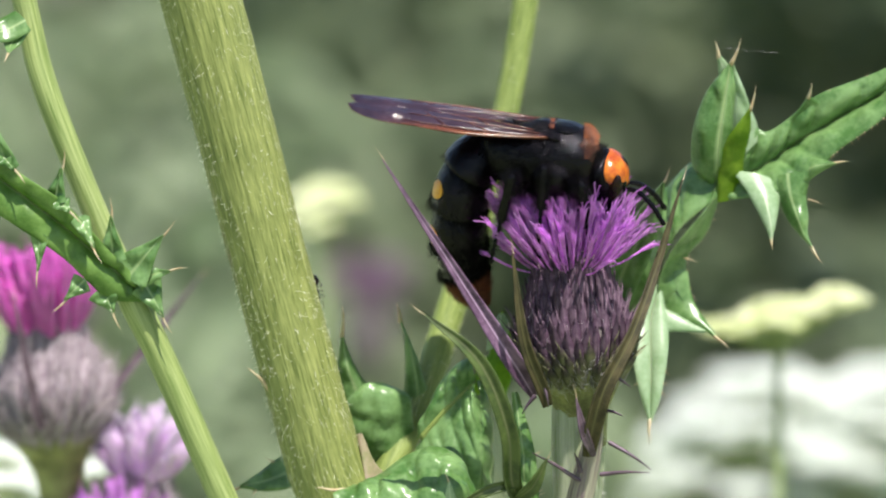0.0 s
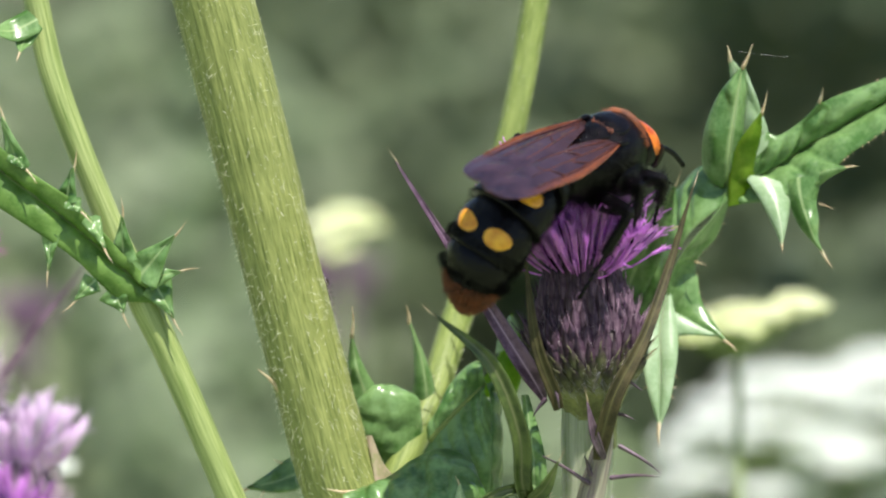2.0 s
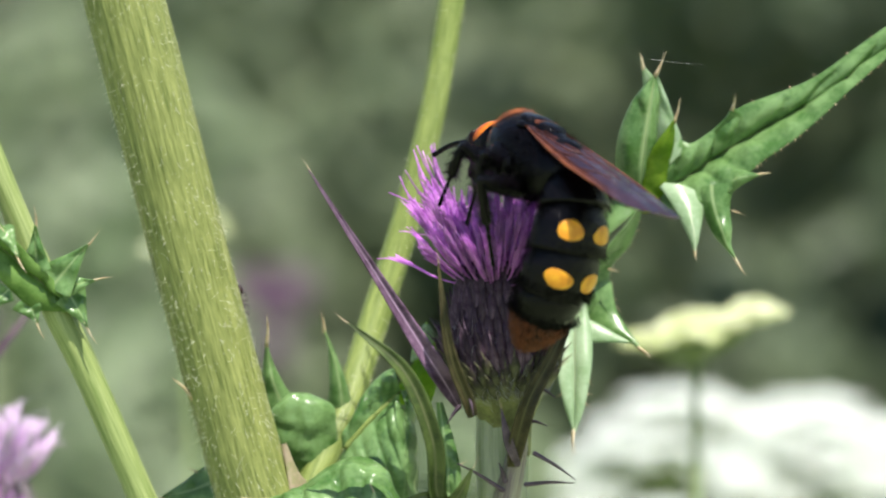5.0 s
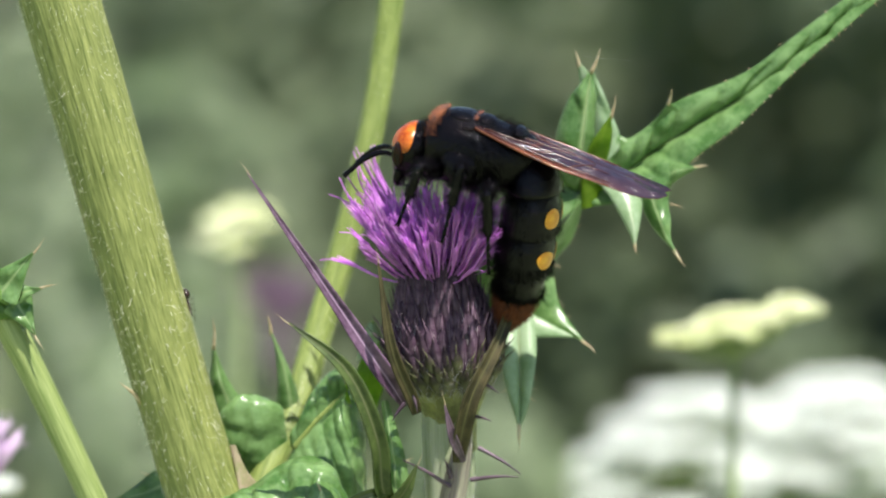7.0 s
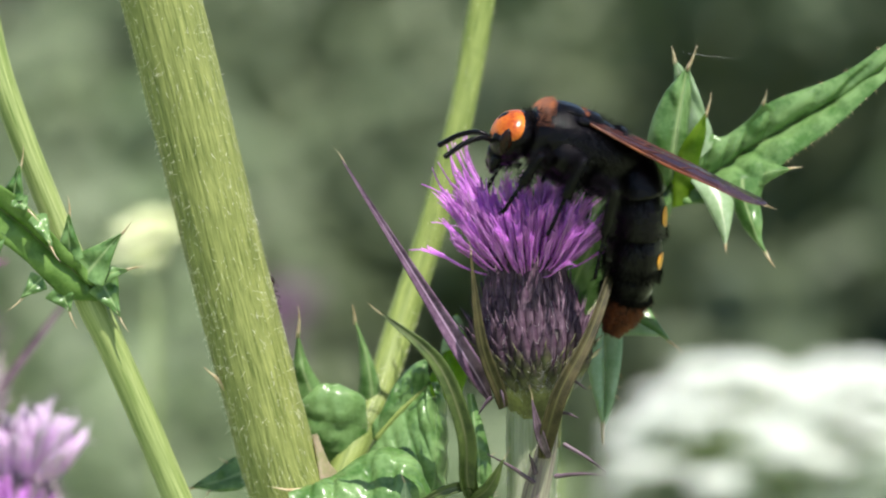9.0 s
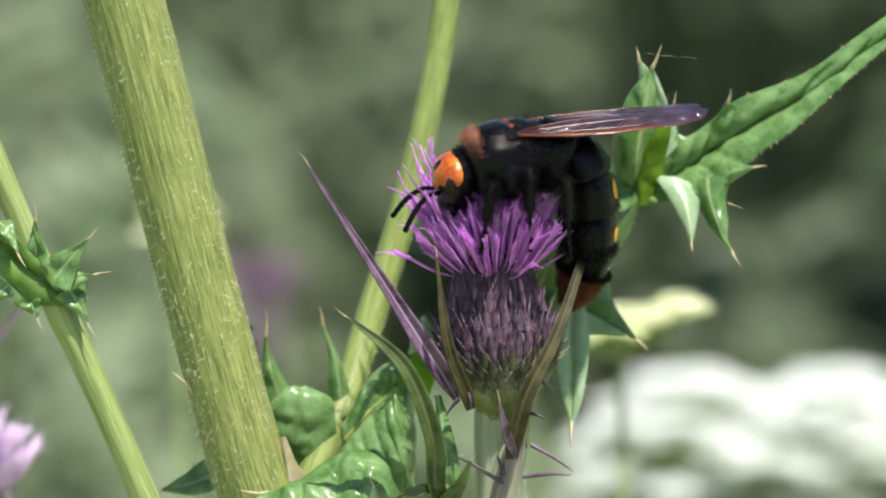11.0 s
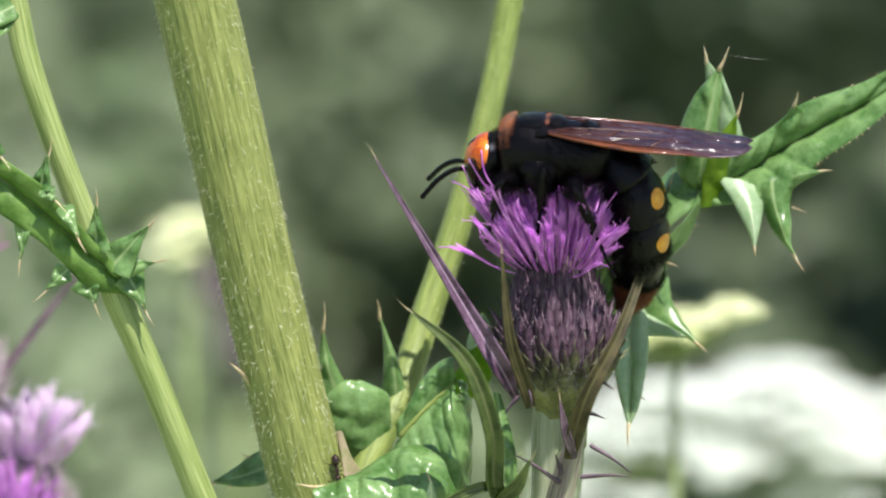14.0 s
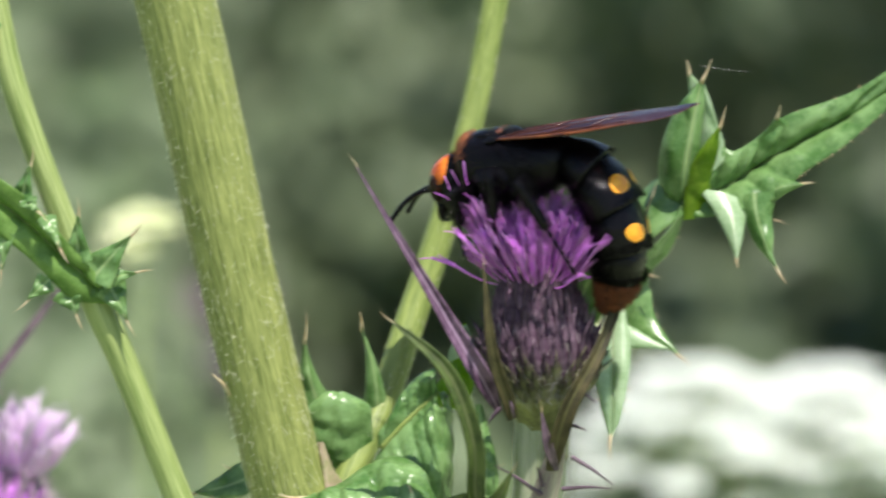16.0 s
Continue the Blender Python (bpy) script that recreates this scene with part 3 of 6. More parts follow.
def build_head(parent, place, lean, radius, height, florets, floret_len, spread, mat, seed, scales=True, tall=None):
    """A thistle head: the woolly cup, its overlapping spiny scales, and the brush of florets."""
    rnd = random.Random(seed)
    k = radius / 6.6
    bm = bmesh.new()
    prof = [(0.37, -1.52), (0.43, -1.28), (0.66, -1.08), (0.92, -0.86), (1.0, -0.62), (0.80, -0.28), (0.60, 0.02), (0.45, 0.03), (0.2, 0.02)]
    rows = []
    for i in range(33):
        t = i / 32
        r, z = curve_at([p[0] for p in prof], t) * radius, curve_at([p[1] for p in prof], t) * height
        rows.append([bm.verts.new(Vector((r * math.cos(a * math.pi / 16), r * math.sin(a * math.pi / 16), z)) * MM) for a in range(32)])
    for a, b in zip(rows, rows[1:]):
        for q in range(32):
            bm.faces.new((a[q], a[(q + 1) % 32], b[(q + 1) % 32], b[q]))
    bm.faces.new(rows[0][::-1])
    bm.faces.new(rows[-1])
    cup = part("flower_head", bm, SCALE_CORE, parent)
    cup.matrix_basis = Matrix.Translation(place) @ lean
    if scales:
        tone = SCALE if mat is FLORET and radius > 5 else SCALE_PALE
        sm = [scale_mesh(0.0046 * k, 0.00074 * k, tone), scale_mesh(0.0056 * k, 0.00062 * k, tone)]
        low = [scale_mesh(0.0040 * k, 0.00080 * k, SCALE_GREEN)] if tone is SCALE else sm
        for ring in range(11):
            t = 0.305 + ring * 0.042
            r, z = curve_at([p[0] for p in prof], t) * radius, curve_at([p[1] for p in prof], t) * height
            r2, z2 = curve_at([p[0] for p in prof], t + 0.06) * radius, curve_at([p[1] for p in prof], t + 0.06) * height
            slope = math.atan2(r2 - r, z2 - z)
            for j in range(24):
                a = 2 * math.pi * (j + 0.5 * (ring % 2)) / 24 + rnd.uniform(-0.07, 0.07)
                ob = new("bract", low[0] if ring < 2 or (ring == 2 and j % 2) else sm[rnd.randrange(2)])
                ob.parent = cup
                ob.matrix_basis = Matrix.Rotation(a, 4, "Z") @ Matrix.Translation((r * MM, 0, z * MM)) @ Matrix.Rotation(slope + rnd.uniform(0.0, 0.09), 4, "Y") @ Matrix.Rotation(rnd.uniform(-0.12, 0.12), 4, "X")
        bm = bmesh.new()
        foot = [(0.38, -1.56), (0.46, -1.28), (0.67, -1.08), (0.86, -0.92), (0.95, -0.80)]
        rings = []
        for i in range(11):
            r, z = curve_at([p[0] for p in foot], i / 10) * radius * 1.015, curve_at([p[1] for p in foot], i / 10) * height
            rings.append([bm.verts.new(Vector((r * math.cos(a * math.pi / 16), r * math.sin(a * math.pi / 16), z)) * MM) for a in range(32)])
        for a, b in zip(rings, rings[1:]):
            for q in range(32):
                bm.faces.new((a[q], a[(q + 1) % 32], b[(q + 1) % 32], b[q]))
        part("cup_base", bm, CUP_BASE, cup, "yellow-green base of the flower cup")
        # threads of wool between the scales
        bm = bmesh.new()
        for _ in range(460):
            a = rnd.random() * 2 * math.pi
            t = rnd.uniform(0.28, 0.62) if rnd.random() < 0.4 else rnd.uniform(0.28, 0.44)
            pts = []
            for s in range(4):
                aa = a + s * rnd.uniform(0.03, 0.10)
                tt = min(0.75, t + s * rnd.uniform(-0.02, 0.025))
                r, z = curve_at([p[0] for p in prof], tt) * radius + 0.55, curve_at([p[1] for p in prof], tt) * height
                pts.append(Vector((r * math.cos(aa), r * math.sin(aa), z)) * MM)
            tube(bm, pts, [0.000011] * 4, rings=5, sides=3, caps=False)
        tagged(part("cobweb_wool", bm, COBWEB, cup), kind="stuff")
    meshes = floret_meshes(mat, floret_len * MM, seed * 10, 0.66 if scales and radius < 6.5 and radius > 5 else 2.3)
    for i in range(florets):
        q = math.sqrt((i + 0.5) / florets)
        a = i * 2.39996 + rnd.uniform(-0.2, 0.2)
        tilt = radians(spread) * q ** 1.2 + rnd.uniform(-0.17, 0.17)
        ob = new("floret", meshes[rnd.randrange(6)])
        ob.parent = cup
        s = rnd.uniform(0.82, 1.06) * (1 - 0.1 * q)
        if tall is not None and q > 0.55 and math.cos(a - tall) > 0.72 and rnd.random() < 0.7:
            s, tilt = s * rnd.uniform(1.05, 1.25), tilt * 0.72
        elif tall is not None and q > 0.72 and rnd.random() < 0.5:
            s, tilt = s * rnd.uniform(0.78, 0.95), tilt + rnd.uniform(0.10, 0.34)
        ob.matrix_basis = (Matrix.Translation(Vector((q * radius * 0.45 * math.cos(a), q * radius * 0.45 * math.sin(a), -0.6)) * MM) @ Matrix.Rotation(a, 4, "Z")
                           @ Matrix.Rotation(tilt, 4, "Y") @ Matrix.Rotation(rnd.uniform(0, 6.28) if q < 0.5 else rnd.uniform(-0.5, 0.5), 4, "Z") @ Matrix.Diagonal((s, s, s, 1)))
    return cup


def long_bract(parent, ctrl, widths, mat, face=(0.2, -1, 0.15), label=""):
    return leaf(parent, "long_bract", ctrl, widths, face, mat, spine=0.0018, spine_r=0.00010, label=label, rows=22, cols=8, keel=0.9, thick=0.5, edge_spines=0)


# ---------------------------------------------------------------- the thistle with the wasp on it
thistle = tagged(new("thistle"), "tall green spiny thistle with a purple flower head", "thistle")


def build_thistle():
    bm = bmesh.new()
    tube(bm, [P(0, 0, -600), P(-2, 0, -420), P(-10, 0, -220), P(-19, 0, -60), P(-28.4, 0, -20), P(-33.4, 0, 0), P(-41.2, 0, 32.5), P(-56, 0, 90)],
         [0.0062, 0.006, 0.0054, 0.0047, 0.00442, 0.00442, 0.0045, 0.0043], rings=80, sides=96, ribs=23, rib_depth=0.009, wobble=0.02)
    stem = part("main_stem", bm, STEM, thistle, "thick pale green ribbed stem")
    rnd = random.Random(5)
    bm = bmesh.new()
    for _ in range(1900):
        z = rnd.uniform(-30, 38)
        x = -33.4 - 0.24 * z if z > 0 else -33.4 - 0.25 * z
        a = rnd.choice((-abs(rnd.gauss(0, 0.75)), abs(rnd.gauss(0, 0.75)) - math.pi))
        n = Vector((math.cos(a), math.sin(a), 0))
        p = P(x, 0, z) + n * 0.00446
        fall = Vector((rnd.uniform(-0.6, 0.6), rnd.uniform(-0.3, 0.1), rnd.uniform(-1.0, 0.5))) * rnd.uniform(0.0004, 0.0010)
        tube(bm, [p - n * 0.0001, p + n * 0.00016 + fall * 0.4, p + n * 0.00022 + fall], [0.000026, 0.000021, 0.000011], rings=3, sides=3, caps=False)
    tagged(part("stem_hair", bm, HAIR_WHITE, stem, "short pale bristles"), kind="stuff")

    bm = bmesh.new()
    tube(bm, [P(-23.6, 2.5, -29.5), P(-21.0, 5, -23.6), P(-18.5, 8, -18.8), P(-16.4, 11.5, -14.2), P(-13.9, 16, -6.8), P(-10.4, 20, 3.6), P(-6.9, 23, 17.1), P(-4.4, 26, 30.6), P(0.3, 30, 60.2)],
         [0.0019, 0.0017, 0.00172, 0.00175, 0.00178, 0.00175, 0.0016, 0.0016, 0.0014], rings=54, sides=28, ribs=9, rib_depth=0.035)
    side = part("side_stem", bm, STEM_SIDE, thistle, "slender green side stem")
    bm = bmesh.new()
    for _ in range(380):
        t = rnd.random()
        p0 = curve_at([P(-18.5, 7, -18.8), P(-16.4, 11, -14.2), P(-13.9, 16, -6.8), P(-10.4, 20, 3.6), P(-6.9, 23, 17.1), P(-4.4, 26, 30.6)], t)
        a = rnd.uniform(-math.pi, 0)
        n = Vector((math.cos(a), math.sin(a), 0))
        p = p0 + n * curve_at([0.0019, 0.0018, 0.00178, 0.00175, 0.0016, 0.0016], t)
        tube(bm, [p, p + n * 0.00015 + Vector((0, 0, rnd.uniform(-2, 1) * 0.0001)), p + n * 0.0003 + Vector((rnd.uniform(-1, 1), 0, rnd.uniform(-1.5, 1))) * 0.0003], [0.00002, 0.000017, 0.000008], rings=2, sides=3, caps=False)
    tagged(part("stem_hair", bm, HAIR_WHITE, side), kind="stuff")

    bm = bmesh.new()
    tube(bm, [P(-18, 0, -105), P(-30, 0, -50), P(-39.7, 0, -25.7), P(-46.2, 0, -9.8), P(-49.7, 0, -2), P(-53.7, 2, 6.8), P(-59.3, 3, 21.5), P(-61.6, 4, 31), P(-66, 5, 55)],
         [0.0022, 0.0018, 0.00160, 0.0016, 0.0017, 0.00145, 0.00145, 0.0014, 0.0013], rings=56, sides=24, ribs=8, rib_depth=0.04)
    part("side_stem", bm, STEM_THIN, thistle, "slender pale green side stem")

    sheet(thistle, "stem_web", [(-24.0, -0.6, -17.8), (-23.6, -1.2, -20.4), (-23.2, -2.0, -23.2), (-23.4, -2.2, -27)], [(-23.9, -0.4, -17.8), (-22.7, 0.6, -21.2), (-21.2, 2.2, -23.4), (-20.6, 2.6, -27)],
          WEB, bulge=0.3, rows=24, cols=10, thick=0.8, ribs=(0.0, 0.4), label="pinkish cream web between the stems")

    # the flower's own stalk
    bm = bmesh.new()
    tube(bm, [P(-7, 0, -150), P(-3, 0, -80), P(-0.1, 0, -40), P(1.1, 0, -25.5), P(1.2, 0, -19), P(1.0, 0, -12.6)], [0.0028, 0.0027, 0.0026, 0.0027, 0.0029, 0.0026], rings=30, sides=32, ribs=8, rib_depth=0.05)
    part("stalk", bm, NECK, thistle, "woolly pale green flower stalk")
    bm = bmesh.new()
    for _ in range(900):
        z, a = rnd.uniform(-29, -13.5), rnd.uniform(-math.pi, 0.0)
        n = Vector((math.cos(a), math.sin(a), 0))
        p = P(1.2, 0, z) + n * 0.0028
        tube(bm, [p, p + n * 0.0002 + Vector((0, 0, rnd.uniform(-1, 1))) * 0.0003, p + n * rnd.uniform(0.0001, 0.0005) + Vector((rnd.uniform(-1, 1), 0, rnd.uniform(-1, 1))) * 0.0006], [0.000012, 0.000010, 0.000006], rings=3, sides=3, caps=False)
    tagged(part("stalk_wool", bm, COBWEB, thistle, "thin grey wool"), kind="stuff")
    head = build_head(thistle, P(0.35, 0, 1.1), Matrix.Rotation(radians(-5), 4, "Y"), 6.15, 13.2, 290, 10.6, 44, FLORET, 3, tall=math.pi)
    for _ in range(13):
        a, out, up = math.pi + rnd.uniform(-0.3, 0.9) * -1, rnd.uniform(6.0, 10.0), rnd.uniform(11.5, 16.0)
        d = Vector((math.cos(a), math.sin(a), 0))
        bm = bmesh.new()
        tube(bm, [d * 0.0022 + Vector((0, 0, 0.003)), d * out * 0.62 * MM + Vector((0, 0, up * 0.55 * MM)), d * out * 0.9 * MM + Vector((0, 0, up * 0.8 * MM)), d * out * rnd.uniform(0.85, 1.1) * MM + Vector((0, 0, up * MM))],
             [0.00014, 0.00013, 0.00011, 0.00007], rings=14, sides=5)
        part("style", bm, FLORET, head)

    bm = bmesh.new()
    tube(bm, [P(-1.5, 0, -60), P(0.2, -1.5, -36), P(1.3, -2.6, -26), P(2.3, -3.4, -21), P(3.0, -4.2, -17.6), P(3.7, -5.2, -13.6)], [0.0018, 0.0017, 0.00155, 0.0013, 0.0010, 0.0003], rings=30, sides=20, ribs=7, rib_depth=0.07)
    part("side_shoot", bm, SHOOT, thistle, "pinkish streaked side shoot")
    # long bracts round the head
    long_bract(thistle, [(-4.0, -2.6, -13.0), (-5.4, -4.6, -10.2), (-7.2, -6.2, -7.0), (-12.3, -7, 1.4), (-20.4, -9, 14.8)], [0.45, 1.0, 1.1, 0.66, 0.07], BRACT_PURPLE, label="long stiff purple bract")
    long_bract(thistle, [(-5.2, -7, -25), (-6.5, -9, -21.5), (-6.9, -12, -15.1), (-10, -13, -7.2), (-16.2, -13, -1.6)], [0.8, 1.0, 1.05, 0.85, 0.1], BRACT_GREEN, label="arched green bract")
    long_bract(thistle, [(2.2, -5, -19.5), (2.6, -6, -16.5), (4, -7, -11.5), (7.3, -5, -5.5), (10.2, -1, 1.7), (13.3, 2, 11)], [0.7, 1.0, 0.95, 0.72, 0.5, 0.06], BRACT_BROWN, label="long stiff brownish-green bract")
    long_bract(thistle, [(-2.4, -6.2, -13.5), (-3, -7, -11.5), (-5, -9, -5.4), (-6.1, -9, 4.2)], [0.6, 0.75, 0.65, 0.1], BRACT_BROWN, label="short brownish-green bract")
    long_bract(thistle, [(2.8, -5.4, -19.4), (1.7, -6.6, -16.6), (0.9, -7, -12.6)], [0.35, 0.55, 0.08], SPINY_BRACT)
    long_bract(thistle, [(-5.5, -8, -23.5), (-4, -10, -21.8), (-2.4, -11, -18.6)], [0.6, 0.8, 0.1], BRACT_GREEN)
    long_bract(thistle, [(-5.5, -8, -22), (-9, -10, -22.4), (-13.2, -10, -24.6)], [0.5, 0.6, 0.08], BRACT_GREEN)
    # spiny bracts along the stalk
    for i, (x, y, z, dx, dz, ln) in enumerate(((-3.6, -5, -12.6, -0.7, -0.9, 2.6), (4.4, -4.6, -10.2, 1, -0.55, 3.2), (4.6, -4.2, -18.2, 1, -0.62, 5.8), (3.6, -4.4, -21.9, 1, 0.08, 5.8),
                                               (3.4, -4, -14.5, 1, -0.2, 3.0), (1.3, -4.6, -22.6, -1, 0.66, 6.6), (1.4, -4.6, -21.6, -0.3, 1, 2.6), (-2.8, -7, -10.8, 0.25, -1, 2.6),
                                               (2.6, -4.8, -16.2, 0.5, 1, 3.4))):
        d = Vector((dx, -0.25, dz)).normalized()
        a = P(x, y, z)
        bm = bmesh.new()
        blade(bm, [a, a + d * ln * MM * 0.55 + Vector((0, 0, 0.0002)), a + d * ln * MM], [0.00028, 0.00018, 0.00003], Vector((0.1, -1, 0.2)), rows=6, cols=4, keel=0.5, thick=0.35)
        part("spiny_bract", bm, SPINY_BRACT, thistle)

    # the leaf that reaches out to one side: two halves along a sunken rib
    rib = [(17.6, 3.4, 10.6), (20.4, 3, 11.4), (22.9, 3, 12.7), (25.5, 3, 14.6), (29.4, 3, 16.9), (35.8, 2.6, 20.5), (42.3, 2, 24.8), (48.0, 1.4, 29.0), (54.5, 0.8, 34.4)]
    upper = [(18.4, 2.6, 13.0), (20.8, 2.4, 16.8), (22.8, 2.2, 16.4), (25.2, 2, 17.9), (28.6, 2, 20.6), (36.2, 1.8, 23.6), (42.4, 1.4, 28.0), (48.0, 1, 32.0), (54.7, 0.6, 36.6)]
    lower = [(18.4, 0.6, 8.8), (21.0, -0.4, 9.2), (24.0, -0.8, 10.0), (27.4, -1, 11.4), (30.4, -1, 14.4), (35.4, -1, 18.0), (41.7, -1, 23.8), (46.6, -0.6, 27.8), (54.6, 0, 34.2)]
    side_leaf = sheet(thistle, "leaf", upper, rib, LEAF, bulge=0.55, pillow=0.9, veins=10, slant=0.7, rows=110, cols=14, ribs=(0.0, 0.49), label="glossy dark green spiny leaf")
    sheet(side_leaf, "leaf_half", rib, lower, LEAF, bulge=0.5, pillow=0.5, veins=10, slant=-0.6, rows=110, cols=12, ribs=(0.51, 1.0))
    thorns(side_leaf, lower, 34, 0.6, (0.5, -0.4, -0.8), start=0.45)
    thorns(side_leaf, rib, 30, 0.25, (0, -1, 0.3), radius=0.00006)
    thorns(side_leaf, upper, 8, 0.35, (-0.2, 0, 1), start=0.5)
    # lobes on its upper edge
    sheet(side_leaf, "leaf_lobe", [(24.6, 2, 17.2), (26.2, 1.6, 18.8), (27.3, 1.2, 20.4)], [(29.4, 2, 19.4), (28.2, 1.6, 20.1), (27.5, 1.2, 20.5)], LEAF, rows=14, cols=8, ribs=(0.0, 0.4))
    spike(P(27.35, 1.2, 20.2), P(27.7, 0.4, 22.1), 0.00024, side_leaf)
    # the folded lobe that stands upright, its pale back, and the two spines at its tip
    sheet(side_leaf, "leaf_lobe", [(15.6, 2.2, 10.6), (14.2, 1.2, 13.0), (14.3, 0.6, 17.1), (15.7, 0.2, 21.0), (17.3, 0, 23.2), (18.4, 0, 24.4)],
          [(17.0, 1.6, 10.8), (17.0, -0.2, 13.2), (17.25, -0.9, 16.6), (17.8, -0.7, 20.4), (18.2, -0.3, 22.8), (18.45, 0, 24.4)], LEAF, bulge=0.4, pillow=0.5, veins=3, rows=40, cols=12, ribs=(0.0, 0.49))
    sheet(side_leaf, "leaf_lobe", [(17.0, 1.6, 10.8), (17.0, -0.2, 13.2), (17.25, -0.9, 16.6), (17.8, -0.7, 20.4), (18.2, -0.3, 22.8), (18.45, 0, 24.4)],
          [(18.6, 2.4, 11.2), (18.5, 1.2, 14.6), (18.8, 0.8, 17.6), (19.0, 0.6, 20.4), (18.95, 0.4, 22.6), (18.5, 0, 24.4)], LEAF, bulge=0.2, pillow=0.4, veins=3, rows=40, cols=10, ribs=(0.51, 1.0))
    sheet(side_leaf, "leaf_lobe", [(18.2, 1.8, 12.4), (18.5, 1.6, 15.8), (18.7, 1.2, 19.6), (18.7, 0.8, 22.4), (18.4, 0.4, 24.6)],
          [(22.0, 2.4, 15.6), (21.6, 2.4, 17.4), (20.9, 2.0, 19.2), (20.1, 1.4, 21.4), (18.8, 0.6, 24.4)], LEAF_PALE, bulge=0.5, pillow=0.3, veins=3, rows=36, cols=10, ribs=(0.1, 0.4), label="pale inner side of the leaf")
    sheet(side_leaf, "leaf_lobe", [(17.3, 0.6, 22.4), (17.1, 0.3, 23.8), (17.0, 0, 25.4)], [(18.7, 0.6, 23.6), (18.0, 0.3, 24.6), (17.1, 0, 25.5)], LEAF_PALE, rows=12, cols=6)
    spike(P(17.15, 0, 25.0), P(16.7, -0.6, 27.0), 0.00026, side_leaf)
    spike(P(18.5, 0, 24.2), P(19.6, -0.6, 27.1), 0.00026, side_leaf)
    # a thin young lobe; the light coming through is also in its yellow colour
    sheet(side_leaf, "leaf_lobe", [(17.1, 0.8, 8.5), (17.2, 0.2, 12.6), (18.0, -0.6, 15.7), (20.5, -1.4, 19.4)], [(20.6, 2.0, 9.4), (20.0, 1.0, 12.8), (20.7, -0.2, 16.6), (20.65, -1.4, 19.4)], LEAF_BACKLIT, bulge=0.3, pillow=0.4, veins=3, rows=34, cols=10, label="thin leaf lobe coloured yellow as if lit from behind")
    spike(P(20.55, -1.3, 19.0), P(21.2, -1.8, 21.9), 0.00022, side_leaf)
    # lobes that hang from its lower edge
    sheet(side_leaf, "leaf_lobe", [(18.8, 1.0, 12.0), (20.0, -0.6, 10.4), (21.2, -1.8, 8.2), (22.3, -2.6, 6.0), (22.85, -3, 4.4)], [(23.6, 0.4, 11.0), (24.0, -0.8, 9.4), (23.8, -1.8, 7.8), (23.4, -2.4, 6.0), (22.95, -3, 4.4)], LEAF_PALE, bulge=0.4, rows=26, cols=10, ribs=(0.0, 1.0), label="pale leaf lobe")
    spike(P(22.9, -2.9, 4.8), P(23.05, -3.4, 3.6), 0.0002, side_leaf)
    sheet(side_leaf, "leaf_lobe", [(22.8, 0.8, 11.2), (23.8, -0.4, 9.0), (25.1, -1.4, 6.3), (26.6, -2.2, 4.6), (27.6, -2.6, 3.6)], [(27.6, -0.4, 12.0), (27.0, -1, 9.4), (27.2, -1.6, 7.2), (27.1, -2.2, 5.2), (27.7, -2.6, 3.6)], LEAF, bulge=0.7, pillow=0.5, veins=2, rows=28, cols=12)
    spike(P(27.4, -2.5, 3.9), P(28.7, -3.2, 1.9), 0.00022, side_leaf)
    sheet(side_leaf, "leaf_lobe", [(26.6, 0.6, 13.4), (28.4, -0.6, 13.6), (30.3, -1.6, 13.2)], [(26.6, -0.4, 10.2), (27.9, -1, 11.6), (30.3, -1.6, 13.1)], LEAF, bulge=0.3, pillow=0.3, veins=2, rows=20, cols=10)
    spike(P(29.9, -1.4, 13.1), P(31.6, -2.2, 13.4), 0.0002, side_leaf)
    spike(P(27.2, -1.2, 9.0), P(28.8, -1.8, 8.5), 0.0001, side_leaf)
    # the base of the leaf: a light face, a dark fold, and the lobe that hangs under it
    base_leaf = sheet(thistle, "leaf", [(2.5, 14, -2.5), (6.6, 10, 3.0), (10.0, 7.5, 7.6), (12.2, 6, 10.4), (14.6, 4.6, 12.8), (17.4, 3.4, 11.8)],
                      [(5.5, 6, -8.0), (9.0, 2.5, -2.0), (11.4, 0.5, 3.0), (12.6, 0, 5.4), (14.8, 0.2, 7.4), (17.0, 0.6, 9.0)], LEAF, bulge=0.5, pillow=0.7, veins=5, rows=48, cols=14, ribs=(0.0, 0.45), label="glossy dark green spiny leaf")
    sheet(base_leaf, "leaf_half", [(17.2, 1.6, 11.8), (16.2, 0.2, 8.4), (13.4, -0.4, 5.2), (11.6, 0, 2.6), (10.4, 0.8, -0.4), (10.2, 1.6, -3.6)],
          [(17.4, 2.4, 9.6), (17.0, 3.0, 7.4), (15.9, 3.2, 4.5), (13.8, 3.0, 2.0), (13.7, 2.4, -0.6), (14.4, 1.8, -2.8)], LEAF, bulge=-0.3, pillow=0.4, veins=4, rows=44, cols=12, ribs=(0.55, 1.0))
    sheet(base_leaf, "leaf_lobe", [(10.3, 2.4, 0.4), (10.8, 2.0, -3.4), (12.4, 0.8, -5.0), (15.4, -0.6, -6.0), (17.2, -1.4, -7.1)], [(13.8, 2.4, 0.4), (14.2, 1.6, -2.4), (15.2, 0.6, -4.2), (16.2, -0.4, -5.6), (17.3, -1.4, -7.1)], LEAF, bulge=0.3, rows=30, cols=10, ribs=(0.5, 1.0))
